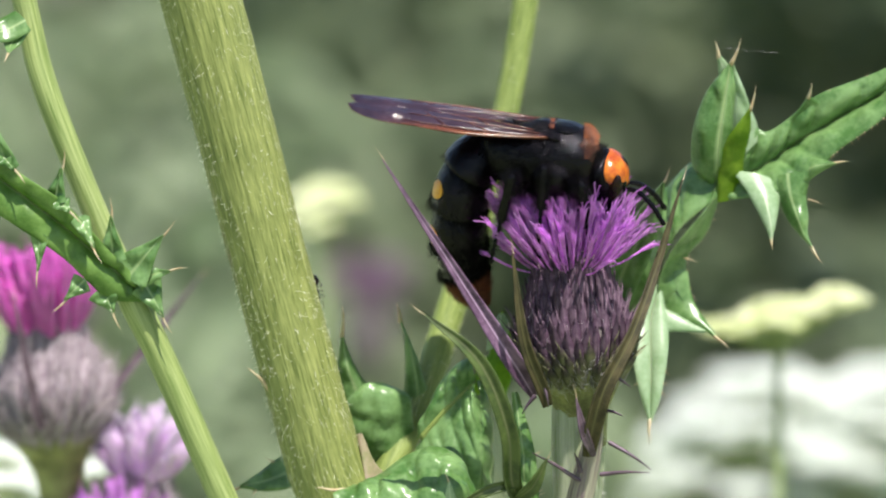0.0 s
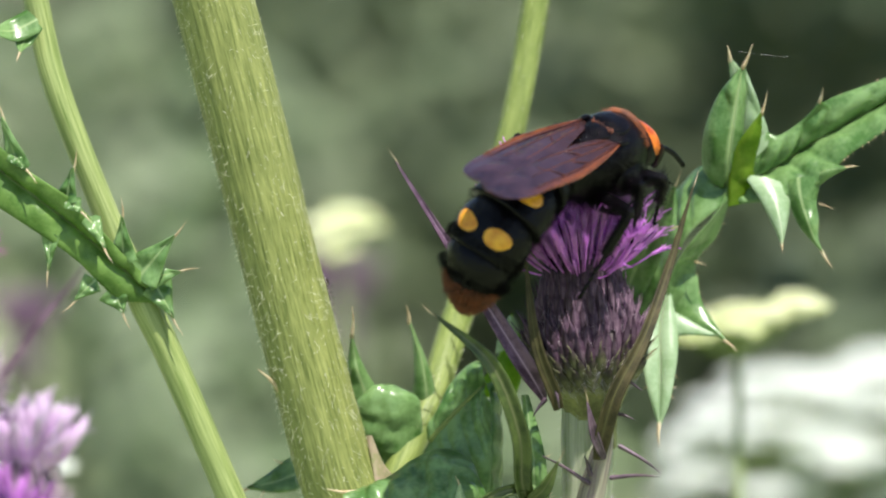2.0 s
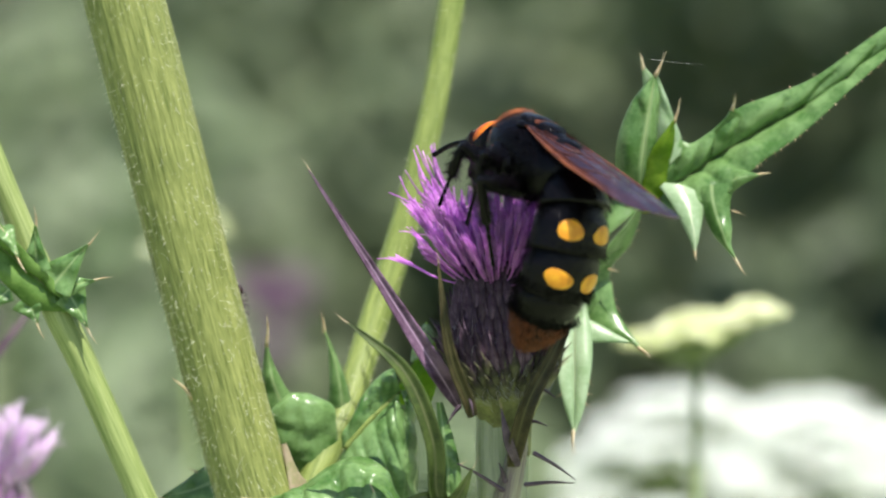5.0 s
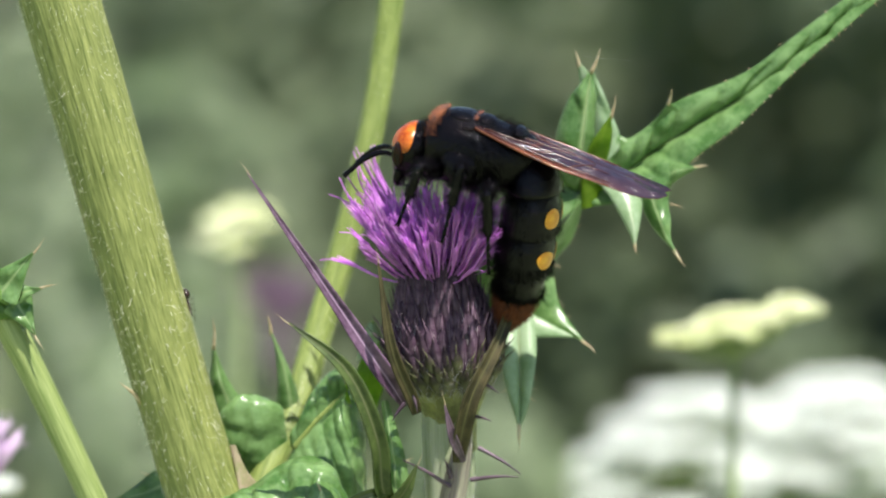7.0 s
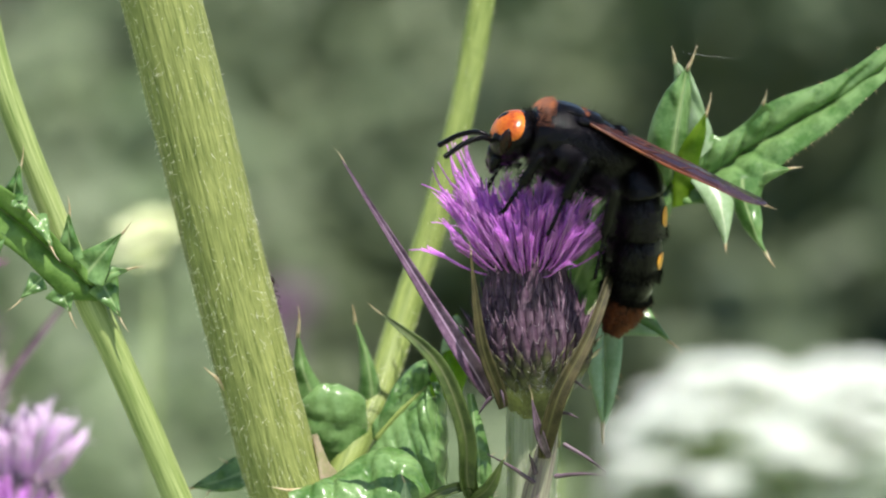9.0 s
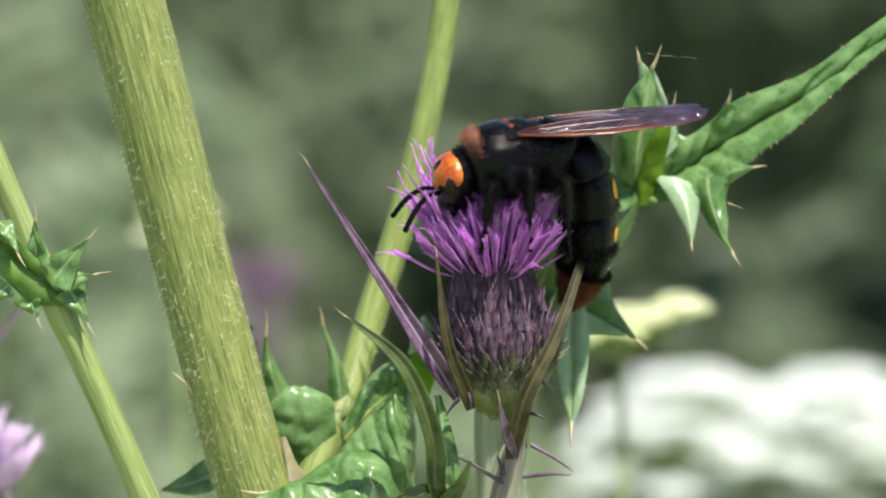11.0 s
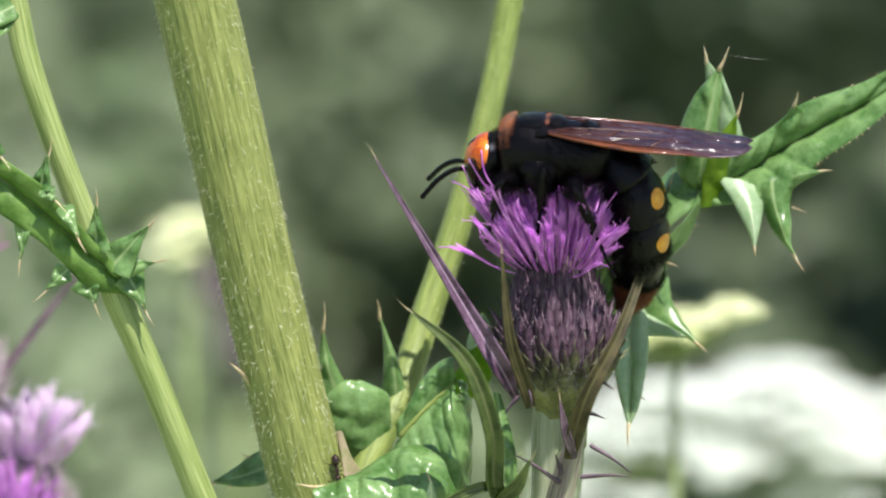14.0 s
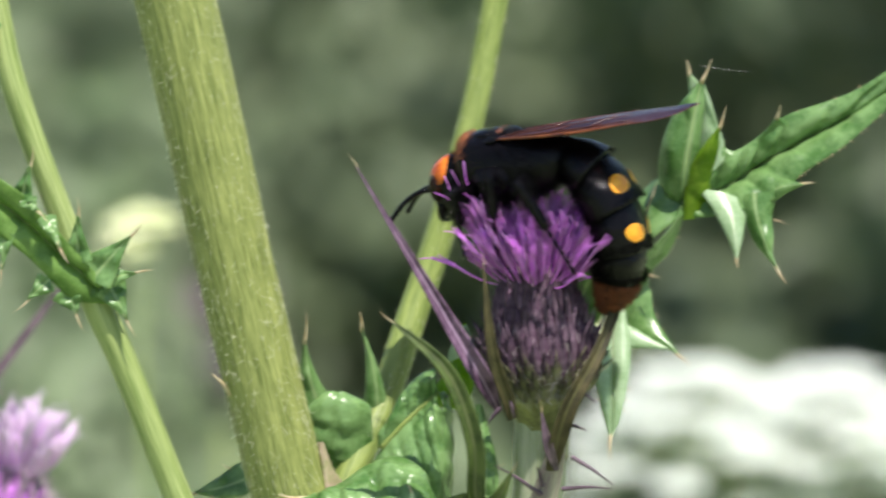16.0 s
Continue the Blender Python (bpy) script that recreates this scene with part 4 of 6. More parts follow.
    sheet(base_leaf, "leaf_lobe", [(10.6, 0.6, -3.4), (12.6, 0.4, -4.4), (15.6, -0.8, -6.0)], [(11.2, -0.6, -6.2), (13.0, -0.8, -6.1), (15.6, -1, -6.2)], LEAF_PALE, rows=14, cols=6, ribs=(0.0, 0.4))
    spike(P(16.6, -1.2, -6.6), P(18.2, -2, -7.9), 0.0002, base_leaf)
    spike(P(13.3, 0.2, 2.2), P(14.6, -0.8, 1.9), 0.00012, base_leaf)
    thorns(base_leaf, [(17.0, 2.6, 7.4), (15.9, 3.0, 4.5), (13.8, 2.8, 2.0), (13.7, 2.2, -0.6), (15.2, 0.6, -4.2)], 20, 0.7, (1, -0.2, -0.3), radius=0.00005)
    # the leaf grows a little behind the head
    for ob in (side_leaf, base_leaf):
        ob.location, ob.scale = Vector(EYE) * -0.025, (1.025, 1.025, 1.025)
    # the pale lobe that hangs behind the head, folded along its middle
    hang = [(10.4, 1.6, -1.4), (9.4, -0.3, -5), (9.4, -2.5, -9), (9.3, -4.1, -13), (9.15, -5.17, -15.9)]
    pale_lobe = sheet(base_leaf, "leaf_lobe", [(10, 1.6, -1), (8.2, -0.64, -4.8), (7.3, -2.94, -7.8), (7.8, -4.48, -11.6), (9.05, -5.17, -15.9)], hang, LEAF_PALE, bulge=0.3, rows=30, cols=8, ribs=(0.0, 0.5), label="pale hanging leaf lobe")
    sheet(base_leaf, "leaf_lobe", hang, [(10.8, 1.6, -1.6), (11.4, -0.88, -5.6), (11.2, -3.04, -8.8), (10.3, -4.76, -13.2), (9.25, -5.17, -15.9)], LEAF_PALE, bulge=0.3, rows=30, cols=8, ribs=(0.5, 1.0))
    spike(P(9.15, -4.99, -15.3), P(9.1, -6.06, -18.2), 0.00026, pale_lobe)
    thorns(pale_lobe, [(7.3, -2.94, -7.8), (7.8, -4.48, -11.6)], 3, 0.8, (-1, 0, -0.3), radius=0.0001)
    thorns(pale_lobe, [(11.2, -3.04, -8.8), (10.3, -4.76, -13.2)], 3, 0.8, (1, 0, -0.3), radius=0.0001)
    # parts of the leaf behind the head
    leaf(thistle, "leaf_lobe", [(5.5, 14, -5), (7.6, 12, 0.5), (9.6, 9, 5), (11.4, 6.5, 10.2)], [2.0, 2.4, 1.7, 0.15], (-0.2, -1, 0.3), LEAF, edge_spines=2, rows=22, cols=8, keel=0.3, pillow=0.0006, veins=3, seed=22)
    bm = bmesh.new()
    tube(bm, [P(18.0, -0.4, 26.2), P(20.4, -0.6, 25.9), P(23.8, -0.8, 25.6)], [0.000010, 0.000008, 0.000006], rings=8, sides=4)
    part("silk_thread", bm, COBWEB, thistle)
    # the leaf on the thin side stem
    rib = [(-86, -5, 31.5), (-79.8, -4.5, 26), (-73.6, -3.6, 20.6), (-69.8, -3, 17.0), (-63.5, -3, 12.0), (-57.2, -2.6, 7.0), (-50.9, -2, 1.3), (-48.2, -1.6, -1.2)]
    upper = [(-85, -5, 38), (-79, -4.8, 31), (-73.5, -4.6, 25.2), (-69.8, -4.4, 20.6), (-62.4, -4.4, 13.8), (-56.6, -4.2, 9.6), (-51.4, -3.4, 3.6), (-47.9, -2, -0.2)]
    lower = [(-87, -5, 27), (-80, -4.6, 21.6), (-73.6, -4.2, 16.3), (-69.2, -4, 11.8), (-63.4, -4, 7.8), (-57.2, -3.6, 3.4), (-52.4, -2.6, -1.4), (-48.6, -1.6, -2.2)]
    left = sheet(thistle, "leaf", upper, rib, LEAF_RIBBED, bulge=0.4, pillow=0.5, veins=9, slant=0.5, rows=80, cols=12, ribs=(0.0, 0.49), label="glossy dark green spiny leaf with a pale rib")
    sheet(left, "leaf_half", rib, lower, LEAF_RIBBED, bulge=0.25, pillow=0.3, veins=9, slant=-0.5, rows=80, cols=12, ribs=(0.51, 1.0))
    for j, (root, tip, w, f) in enumerate((
            ((-62.6, -3.8, 13.2), (-64.6, -4.5, 19.4), 1.7, (-0.5, -1, 0.2)), ((-57.6, -3.6, 9.6), (-56.8, -4.0, 13.6), 1.5, (-0.4, -1, 0.3)), ((-55.2, -3.6, 7.8), (-53.2, -5.5, 4.6), 1.2, (0.5, -1, 0.3)),
            ((-51.4, -2.6, 2.6), (-51.5, -3.2, 8.0), 1.7, (-0.2, -1, 0.3)), ((-49.8, -2.4, 0.8), (-45.6, -3.2, 5.8), 2.5, (0.1, -1, 0.5)), ((-48.8, -2.2, 0.6), (-44.9, -3.2, 1.6), 1.6, (0.2, -1, 0.5)),
            ((-48.2, -1.8, 0.2), (-45.9, -2.6, -3.8), 1.9, (0.3, -1, 0.2)), ((-52.8, -2, -0.4), (-51.6, -2.6, -3.2), 2.0, (0, -1, 0.2)), ((-66.4, -3.6, 10.2), (-67.2, -4.4, 4.6), 1.2, (-0.3, -1, 0.1)),
            ((-59.5, -3.2, 6.0), (-59.8, -4.2, 1.9), 1.1, (-0.2, -1, 0.1)), ((-54.6, -2.8, 0.6), (-57.0, -3.4, -1.6), 1.4, (-0.2, -1, 0.2)), ((-57.2, -4, 9.6), (-55.9, -5.2, 8.6), 1.2, (0.3, -1, 0.6)),
            ((-63.6, -4, 15.0), (-62.0, -5.2, 13.4), 1.2, (0.3, -1, 0.6)))):
        lobe(left, root, tip, w, f, seed=40 + j)
    leaf(thistle, "leaf_lobe", [(-61.2, 1, 29.8), (-63.8, 0, 28.6), (-66, -2, 28.8)], [1.6, 1.4, 0.1], (0, -1, 0.5), LEAF, rows=14, cols=6, seed=50)
    leaf(thistle, "leaf_lobe", [(-61.4, 1, 29.6), (-62.6, 0, 27.4), (-62.8, -2, 26.4)], [1.2, 0.9, 0.1], (0, -1, 0.5), LEAF, rows=12, cols=6, seed=51)

    # leaves where the stems part
    leaf(thistle, "leaf", [(-27, 4, -24), (-31.3, 6, -23.5), (-35.2, 6, -24.8), (-38.4, 5, -25.2)], [1.4, 2.2, 1.3, 0.12], (0, -1, 0.7), LEAF, spine=0.003, rows=20, cols=8, pillow=0.0004, veins=3, seed=60, edge_spines=3)
    fork_leaf = sheet(thistle, "leaf", [(-25.8, 6, -22.5), (-26.4, 5.6, -17.5), (-25.6, 5.2, -15.0), (-24.0, 6, -13.4)], [(-17.6, 7, -22.0), (-18.0, 6, -17.0), (-18.4, 6, -14.6), (-20.9, 6.6, -13.4)], LEAF, bulge=1.3, pillow=0.4, veins=2, crumple=2.5, rows=36, cols=20, ribs=(0.0, 0.4), label="rounded glossy green leaf")
    for a, b, tip, end in (([(-25.6, 7, -20.2), (-27.0, 6.4, -15.6), (-27.0, 6, -12.2), (-26.5, 5.6, -9.6), (-26.15, 5, -7.0)], [(-21.6, 7, -19.2), (-22.4, 6.4, -14.8), (-24.0, 6, -12.2), (-25.2, 5.6, -9.6), (-25.95, 5, -7.0)], (-26.05, 5, -7.4), (-25.9, 4, -3.5)),
                           ([(-19.9, 9.6, -18.1), (-19.0, 9.2, -13.4), (-19.05, 9, -8.6), (-19.5, 8.6, -6.0)], [(-15.8, 9.6, -17.0), (-16.8, 9.2, -12.7), (-18.0, 9, -9.3), (-19.4, 8.6, -6.0)], (-19.45, 8.7, -6.4), (-19.8, 8, -3.9))):
        sheet(fork_leaf, "leaf_lobe", a, b, LEAF, bulge=0.6, pillow=0.2, veins=2, rows=28, cols=10, ribs=(0.0, 0.8))
        spike(P(*tip), P(*end), 0.00026, fork_leaf)
    rib = [(-18.6, 2.6, -22.4), (-16.9, 2.0, -19.0), (-14.4, 2.0, -16.0), (-12.0, 2.4, -13.7), (-10.5, 2.6, -12.3)]
    rising = sheet(thistle, "leaf", rib, [(-17.4, -1.0, -25.6), (-13.8, -1.0, -26.4), (-10.4, -1.0, -25.0), (-9.9, -0.6, -20.0), (-9.9, 1.2, -14.4)],
                   LEAF, bulge=0.9, pillow=0.45, veins=7, slant=0.4, crumple=1.6, rows=60, cols=24, ribs=(0.0, 0.45), label="glossy green leaf with a pale rib")
    sheet(rising, "leaf_half", [(-17.0, 3.2, -19.0), (-15.6, 3.4, -14.4), (-14.2, 3.4, -12.0), (-12.4, 3.4, -10.2), (-10.9, 3.2, -9.6)], rib[1:], LEAF, bulge=0.6, pillow=0.6, veins=4, crumple=2.0, rows=44, cols=14, ribs=(0.55, 1.0))
    sheet(rising, "leaf_half", [(-10.4, -1.0, -25.0), (-9.9, -0.6, -20.0), (-9.9, 1.2, -14.4), (-10.4, 2.5, -12.3)], [(-8.6, 4.0, -26.0), (-8.7, 4.4, -20.4), (-9.1, 4.6, -15.0), (-10.0, 4.0, -12.6)], LEAF, bulge=0.4, pillow=0.4, veins=5, rows=36, cols=10)
    bm = bmesh.new()
    tube(bm, [P(x, y, z) for x, y, z in rib[1:]], [0.0004, 0.00036, 0.0003, 0.00012], rings=20, sides=8)
    part("leaf_rib", bm, STEM_SIDE, rising, "pale green leaf rib")
    thorns(rising, rib, 24, 0.3, (-0.3, -0.8, 0.4), radius=0.00005)
    sheet(rising, "leaf_lobe", [(-12.4, 9, -14.6), (-9.7, 9, -11.4), (-8.4, 8.8, -8.4), (-7.6, 8.6, -5.2)], [(-7.2, 9, -15.6), (-6.2, 9, -12.4), (-6.2, 9, -9.0), (-7.3, 8.6, -5.2)], LEAF_BACKLIT, bulge=0.5, pillow=0.4, veins=3, rows=26, cols=10)
    sheet(rising, "leaf_lobe", [(-9.4, 8, -9.8), (-9.0, 7.6, -7.6), (-7.8, 7.4, -5.2)], [(-7.0, 7.6, -8.4), (-6.6, 7.4, -6.6), (-7.2, 7.4, -5.2)], LEAF_PALE, bulge=0.3, rows=14, cols=8)
    narrow = sheet(thistle, "leaf", [(-6.6, -3, -29.0), (-6.2, -3.4, -23.0), (-5.9, -3.4, -18.6), (-6.4, -3, -12.6)], [(-3.0, -4, -29.0), (-3.4, -4.2, -23.0), (-3.9, -4, -18.6), (-5.6, -3, -12.6)], LEAF, bulge=0.6, pillow=0.4, veins=5, rows=34, cols=10, label="narrow green leaf with a spiny edge")
    thorns(narrow, [(-3.2, -4.2, -27), (-3.4, -4.2, -23.0), (-3.9, -4, -18.6)], 8, 0.9, (1, -0.3, 0.2))
    curled = sheet(thistle, "leaf", [(-26.4, -3.5, -24.4), (-23.9, -3, -23.2), (-21.3, -2.4, -22.0), (-18.7, -2, -20.2), (-15.5, -2, -19.0), (-12.5, -2.4, -20.2), (-10.6, -3, -24.4)],
                   [(-25.6, -8, -26.5), (-22.8, -8.6, -26.0), (-20.2, -9, -25.6), (-17.3, -9, -25.2), (-15.1, -9, -24.8), (-13.2, -8.6, -25.0), (-12.4, -7, -26.6)], LEAF, bulge=1.3, pillow=0.5, veins=5, slant=0.5, crumple=3.6, rows=80, cols=28, ribs=(0.0, 0.45), label="curled glossy green leaf")
    spike(P(-25.2, -5.2, -23.4), P(-28.6, -7, -22.6), 0.0003, curled)
    sheet(curled, "leaf_lobe", [(-14.6, -8, -25.4), (-14.0, -8.6, -23.4), (-13.5, -9, -21.6)], [(-11.8, -8, -25.6), (-12.6, -8.6, -23.6), (-13.3, -9, -21.6)], LEAF_PALE, rows=14, cols=8)
    spike(P(-13.4, -9, -21.9), P(-13.9, -9.2, -20.6), 0.00012, curled)
    spike(P(-33.6, -2, -12.8), P(-36.4, -3, -9.6), 0.0004, thistle)
    return head


thistle_head = build_thistle()

# ---------------------------------------------------------------- the thistle behind, swaying in the wind
back_thistle = tagged(new("thistle"), "thistle with magenta and pale pink flower heads", "thistle")


def build_back_thistle():
    bm = bmesh.new()
    tube(bm, [P(-40, 60, -600), P(-48, 52, -300), P(-53, 46, -90), P(-56.4, 45, -27)], [0.003, 0.0026, 0.0022, 0.002], rings=20, sides=12)
    part("stem", bm, STEM_THIN, back_thistle)
    build_head(back_thistle, P(-57.4, 45, -11.7), Matrix.Rotation(radians(-4), 4, "Y"), 7.2, 13.5, 210, 12.0, 26, FLORET_PINK, 7)
    for ctrl, w in (([(-50, 44, -20), (-44, 47, -12), (-38, 50, -4.3)], [0.6, 0.5, 0.08]), ([(-62, 42, -22), (-66, 42, -19), (-72, 42, -13.5)], [0.6, 0.5, 0.08]), ([(-57, 36, -22), (-58.5, 35, -14), (-60, 35, -5)], [0.6, 0.5, 0.08])):
        long_bract(back_thistle, ctrl, w, SPINY_BRACT)
    for x, y, z, lean, pale, n in ((-45.6, 48, -31, 5, FLORET_PALE, 90), (-48.5, 41, -39, -3, FLORET, 70)):
        bm = bmesh.new()
        tube(bm, [P(-50, 48, -110), P(x + 1, y, z - 40), P(x, y, z - 6)], [0.002, 0.0016, 0.0016], rings=10, sides=10)
        part("stem", bm, STEM_THIN, back_thistle)
        build_head(back_thistle, P(x, y, z), Matrix.Rotation(radians(lean), 4, "Y"), 4.6, 9.5, n, 9.5, 38, pale, 11 + n)


build_back_thistle()


# two more heads far behind
for x, y, z, r in ((-63, 700, -116, 13), (-139, 500, -92, 9)):
    far_thistle = tagged(new("thistle"), "distant thistle with a dull purple flower head", "thistle")
    bm = bmesh.new()
    tube(bm, [P(x + 10, y, -600), P(x + 4, y, -350), P(x, y, z - r * 1.6)], [0.003, 0.0025, 0.002], rings=8, sides=8)
    part("stem", bm, STEM_THIN, far_thistle)
    build_head(far_thistle, P(x, y, z), Matrix.Identity(4), r * 0.7, r * 1.5, 44, r * 1.5, 45, DULL_PURPLE, 21, scales=False)


# ---------------------------------------------------------------- the wasp
wasp = tagged(new("wasp"), "large black hairy wasp with orange head and yellow spots", "wasp")
SEGMENTS = (3.9, 4.9, 4.8, 3.0, 2.4, 2.0)
BENDS = (0.30, 0.24, 0.18, 0.14, 0.14)      # how the abdomen's curl is shared out among its joints
HALF = ((2.5, 2.2), (4.3, 3.1), (4.75, 3.2), (4.5, 3.05), (3.45, 2.45), (2.35, 1.8), (0.7, 0.6))   # half width and half height at each joint


def ring_spots(rnd, count, hw, hh, x0, x1, zc=0.0, top_only=False):
    out = []
    for _ in range(count):
        a = rnd.uniform(0, math.pi) if top_only else rnd.uniform(0, 2 * math.pi)
        x = rnd.uniform(x0, x1)
        t = (x - x0) / (x1 - x0) if x1 != x0 else 0
        w = hw[0] + (hw[1] - hw[0]) * t
        h = hh[0] + (hh[1] - hh[0]) * t
        out.append((Vector((x, w * math.cos(a), zc + h * math.sin(a))) * MM, Vector((0, math.cos(a) / w, math.sin(a) / h)).normalized()))
    return out


def build_wasp():
    rnd = random.Random(9)
    # thorax
    bm = bmesh.new()
    loft(bm, smooth_sections([(5.6, 1.8, 0.2, 1.8), (4.6, 3.6, 0.3, 3.5), (2.0, 4.4, 0.1, 4.4), (-1.5, 4.4, -0.25, 4.2), (-4.6, 3.9, -0.35, 3.6), (-6.8, 2.9, -0.2, 2.7), (-8.0, 1.5, 0.0, 1.5)], 26), 28)
    thorax = part("thorax", bm, CHITIN, wasp, "black hairy thorax")
    bm = bmesh.new()
    spots = []
    for _ in range(6500):
        d = Vector((rnd.gauss(0, 1), rnd.gauss(0, 1), rnd.gauss(0, 1))).normalized()
        if d.x > 0.45 and d.x < 0.9 and d.z > 0.35:
            continue
        if d.z > 0.75 and abs(d.x) < 0.5 and rnd.random() < 0.75:
            continue
        spots.append((Vector((d.x * 6.3 - 1.0, d.y * 4.2, d.z * 4.05 - 0.15)) * MM, d))
    fuzz(bm, spots, 0.0015, 0.00003, rnd, Vector((-0.5, 0, -0.3)))
    tagged(part("hair", bm, BLACK_HAIR, thorax), kind="stuff")
    bm = bmesh.new()
    spots = []
    for _ in range(3000):
        a, x = math.pi / 2 + max(-1.1, min(1.1, rnd.gauss(0, 0.5))), max(3.3, min(5.0, rnd.gauss(4.3, 0.36)))
        h = 4.5 * math.sqrt(max(0, 1 - (x / 6.0) ** 2.6))
        n = Vector((x / 9.0, math.cos(a), math.sin(a))).normalized()
        spots.append((Vector((x, h * math.cos(a), h * math.sin(a) + 0.25)) * MM, n))
    fuzz(bm, spots, 0.0008, 0.000035, rnd, Vector((-0.4, 0, 0)))
    tagged(part("collar", bm, ORANGE_HAIR, thorax, "rusty orange hair collar"), kind="stuff")
    bm = bmesh.new()
    loft(bm, smooth_sections([(3.3, 0.5, 3.95, 0.25), (2.6, 1.9, 3.9, 0.62), (1.0, 2.3, 3.85, 0.72), (0.1, 1.9, 3.75, 0.62), (-0.2, 0.5, 3.7, 0.3)], 12), 18)
    part("scutum", bm, CHITIN, thorax, "shiny black back plate")
    bm = bmesh.new()
    loft(bm, smooth_sections([(-0.3, 0.5, 3.75, 0.3), (-0.8, 1.7, 3.65, 0.72), (-1.9, 1.6, 3.5, 0.75), (-2.6, 1.0, 3.25, 0.6), (-2.9, 0.3, 3.0, 0.3)], 12), 18)
    part("scutellum", bm, CHITIN, thorax, "shiny black back plate")
    bm = bmesh.new()
    loft(bm, smooth_sections([(-3.0, 0.6, 2.9, 0.3), (-3.4, 1.9, 2.75, 0.6), (-4.2, 1.7, 2.4, 0.7), (-4.9, 0.5, 2.0, 0.35)], 10), 16)
    part("rear_plate", bm, CHITIN, thorax).location = Vector((-1.6, 0, 0.2)) * MM
    bm = bmesh.new()
    fuzz(bm, [(Vector((-0.35 + rnd.gauss(0, 0.18), rnd.uniform(-1.5, 1.5), 4.0)) * MM, Vector((-0.3, 0, 1))) for _ in range(80)], 0.0005, 0.00004, rnd)
    tagged(part("hair", bm, RUST_HAIR, thorax, "rusty hair fringe"), kind="stuff")
    for s in (1, -1):
        bm = bmesh.new()
        loft(bm, smooth_sections([(0.9, 0.15, 0, 0.12), (0.6, 0.7, 0, 0.45), (-0.1, 0.85, 0.05, 0.6), (-0.8, 0.6, 0, 0.45), (-1.1, 0.15, 0, 0.12)], 10), 14)
        cap = part("wing_root", bm, CHITIN, thorax, "dark wing root cap")
        cap.matrix_basis = pose(0.2 * MM, s * 2.9 * MM, 3.45 * MM, s * -38, 0, 0) @ Matrix.Diagonal((0.8, 0.62, 0.55, 1))
        bm = bmesh.new()
        loft(bm, smooth_sections([(2.2, 0.5, 0, 0.6), (1.2, 1.6, 0, 1.9), (-0.6, 1.7, -0.1, 2.1), (-2.0, 1.2, 0, 1.5), (-2.8, 0.3, 0, 0.4)], 12), 16)
        plate = part("side_plate", bm, CHITIN, thorax)
        plate.matrix_basis = pose(0.8 * MM, s * 3.5 * MM, -0.9 * MM, s * 12, 0, 0)
    # head
    bm = bmesh.new()
    loft(bm, smooth_sections([(-0.6, 1.2, 0.1, 1.2), (0.2, 2.7, 0.1, 2.2), (1.6, 3.3, -0.1, 2.75), (3.0, 3.1, -0.3, 2.75), (4.2, 2.3, -0.8, 2.2), (4.9, 0.9, -1.2, 1.0)], 18), 26)
    head = part("head", bm, CHITIN, wasp, "black head with a smooth orange crown")
    bm = bmesh.new()
    loft(bm, smooth_sections([(0.5, 1.5, 1.0, 0.9), (0.85, 2.6, 0.75, 1.75), (1.9, 3.3, 0.5, 2.2), (3.1, 3.05, 0.25, 2.15), (4.1, 2.1, -0.1, 1.7), (4.7, 0.9, -0.3, 0.9)], 18), 28)
    part("crown", bm, ORANGE_CHITIN, head, "smooth glossy orange crown")
    for s in (1, -1):
        bm = bmesh.new()
        loft(bm, smooth_sections([(-1.3, 0.15, 0, 0.2), (-0.9, 0.5, 0, 0.6), (0, 0.62, 0, 1.05), (0.9, 0.5, 0, 0.6), (1.3, 0.15, 0, 0.2)], 10), 14)
        eye = part("eye", bm, EYE_MAT, head, "dark compound eye")
        eye.matrix_basis = pose(3.45 * MM, s * 2.82 * MM, -0.2 * MM, 0, 72, s * -14) @ Matrix.Diagonal((1.25, 1.0, 0.8, 1))
        # antenna: eleven short joints, thickening outward
        bm = bmesh.new()
        pts = [Vector((0, 0, 0)), Vector((1.6, s * 0.5, 0.9)) * MM, Vector((3.8, s * 1.3, 0.6)) * MM, Vector((6.2, s * 2.0, -0.6)) * MM]
        girth = [0.00036 if k == 0 else (0.00027 + 0.00008 * min(k, 8) / 8) * (1.0 if k % 2 else 0.82) for k in range(23)]
        tube(bm, pts, girth, rings=44, sides=8)
        ant = part("antenna", bm, CHITIN, head, "black jointed antenna")
        ant.location = Vector((4.2, s * 0.8, -0.7)) * MM
        bm = bmesh.new()
        tube(bm, [Vector((4.1, s * 1.4, -2.0)) * MM, Vector((4.9, s * 1.3, -3.4)) * MM, Vector((4.7, s * 0.3, -4.3)) * MM], [0.0006, 0.0005, 0.0001], rings=8, sides=8)
        part("mandible", bm, CHITIN, head)
    bm = bmesh.new()
    loft(bm, smooth_sections([(1.2, 1.0, -1.9, 0.9), (2.4, 2.4, -1.8, 1.6), (3.8, 2.0, -1.8, 1.6), (4.9, 1.2, -2.2, 1.2), (5.3, 0.4, -2.4, 0.5)], 12), 18)
    part("face", bm, CHITIN, head, "black lower face")
    bm = bmesh.new()
    loft(bm, smooth_sections([(1.9, 0.15, 2.42, 0.1), (2.3, 0.6, 2.4, 0.22), (3.0, 0.75, 2.28, 0.25), (3.7, 0.3, 1.95, 0.2)], 8), 12)
    part("brow_mark", bm, CHITIN, head, "black mark on the forehead")
    bm = bmesh.new()
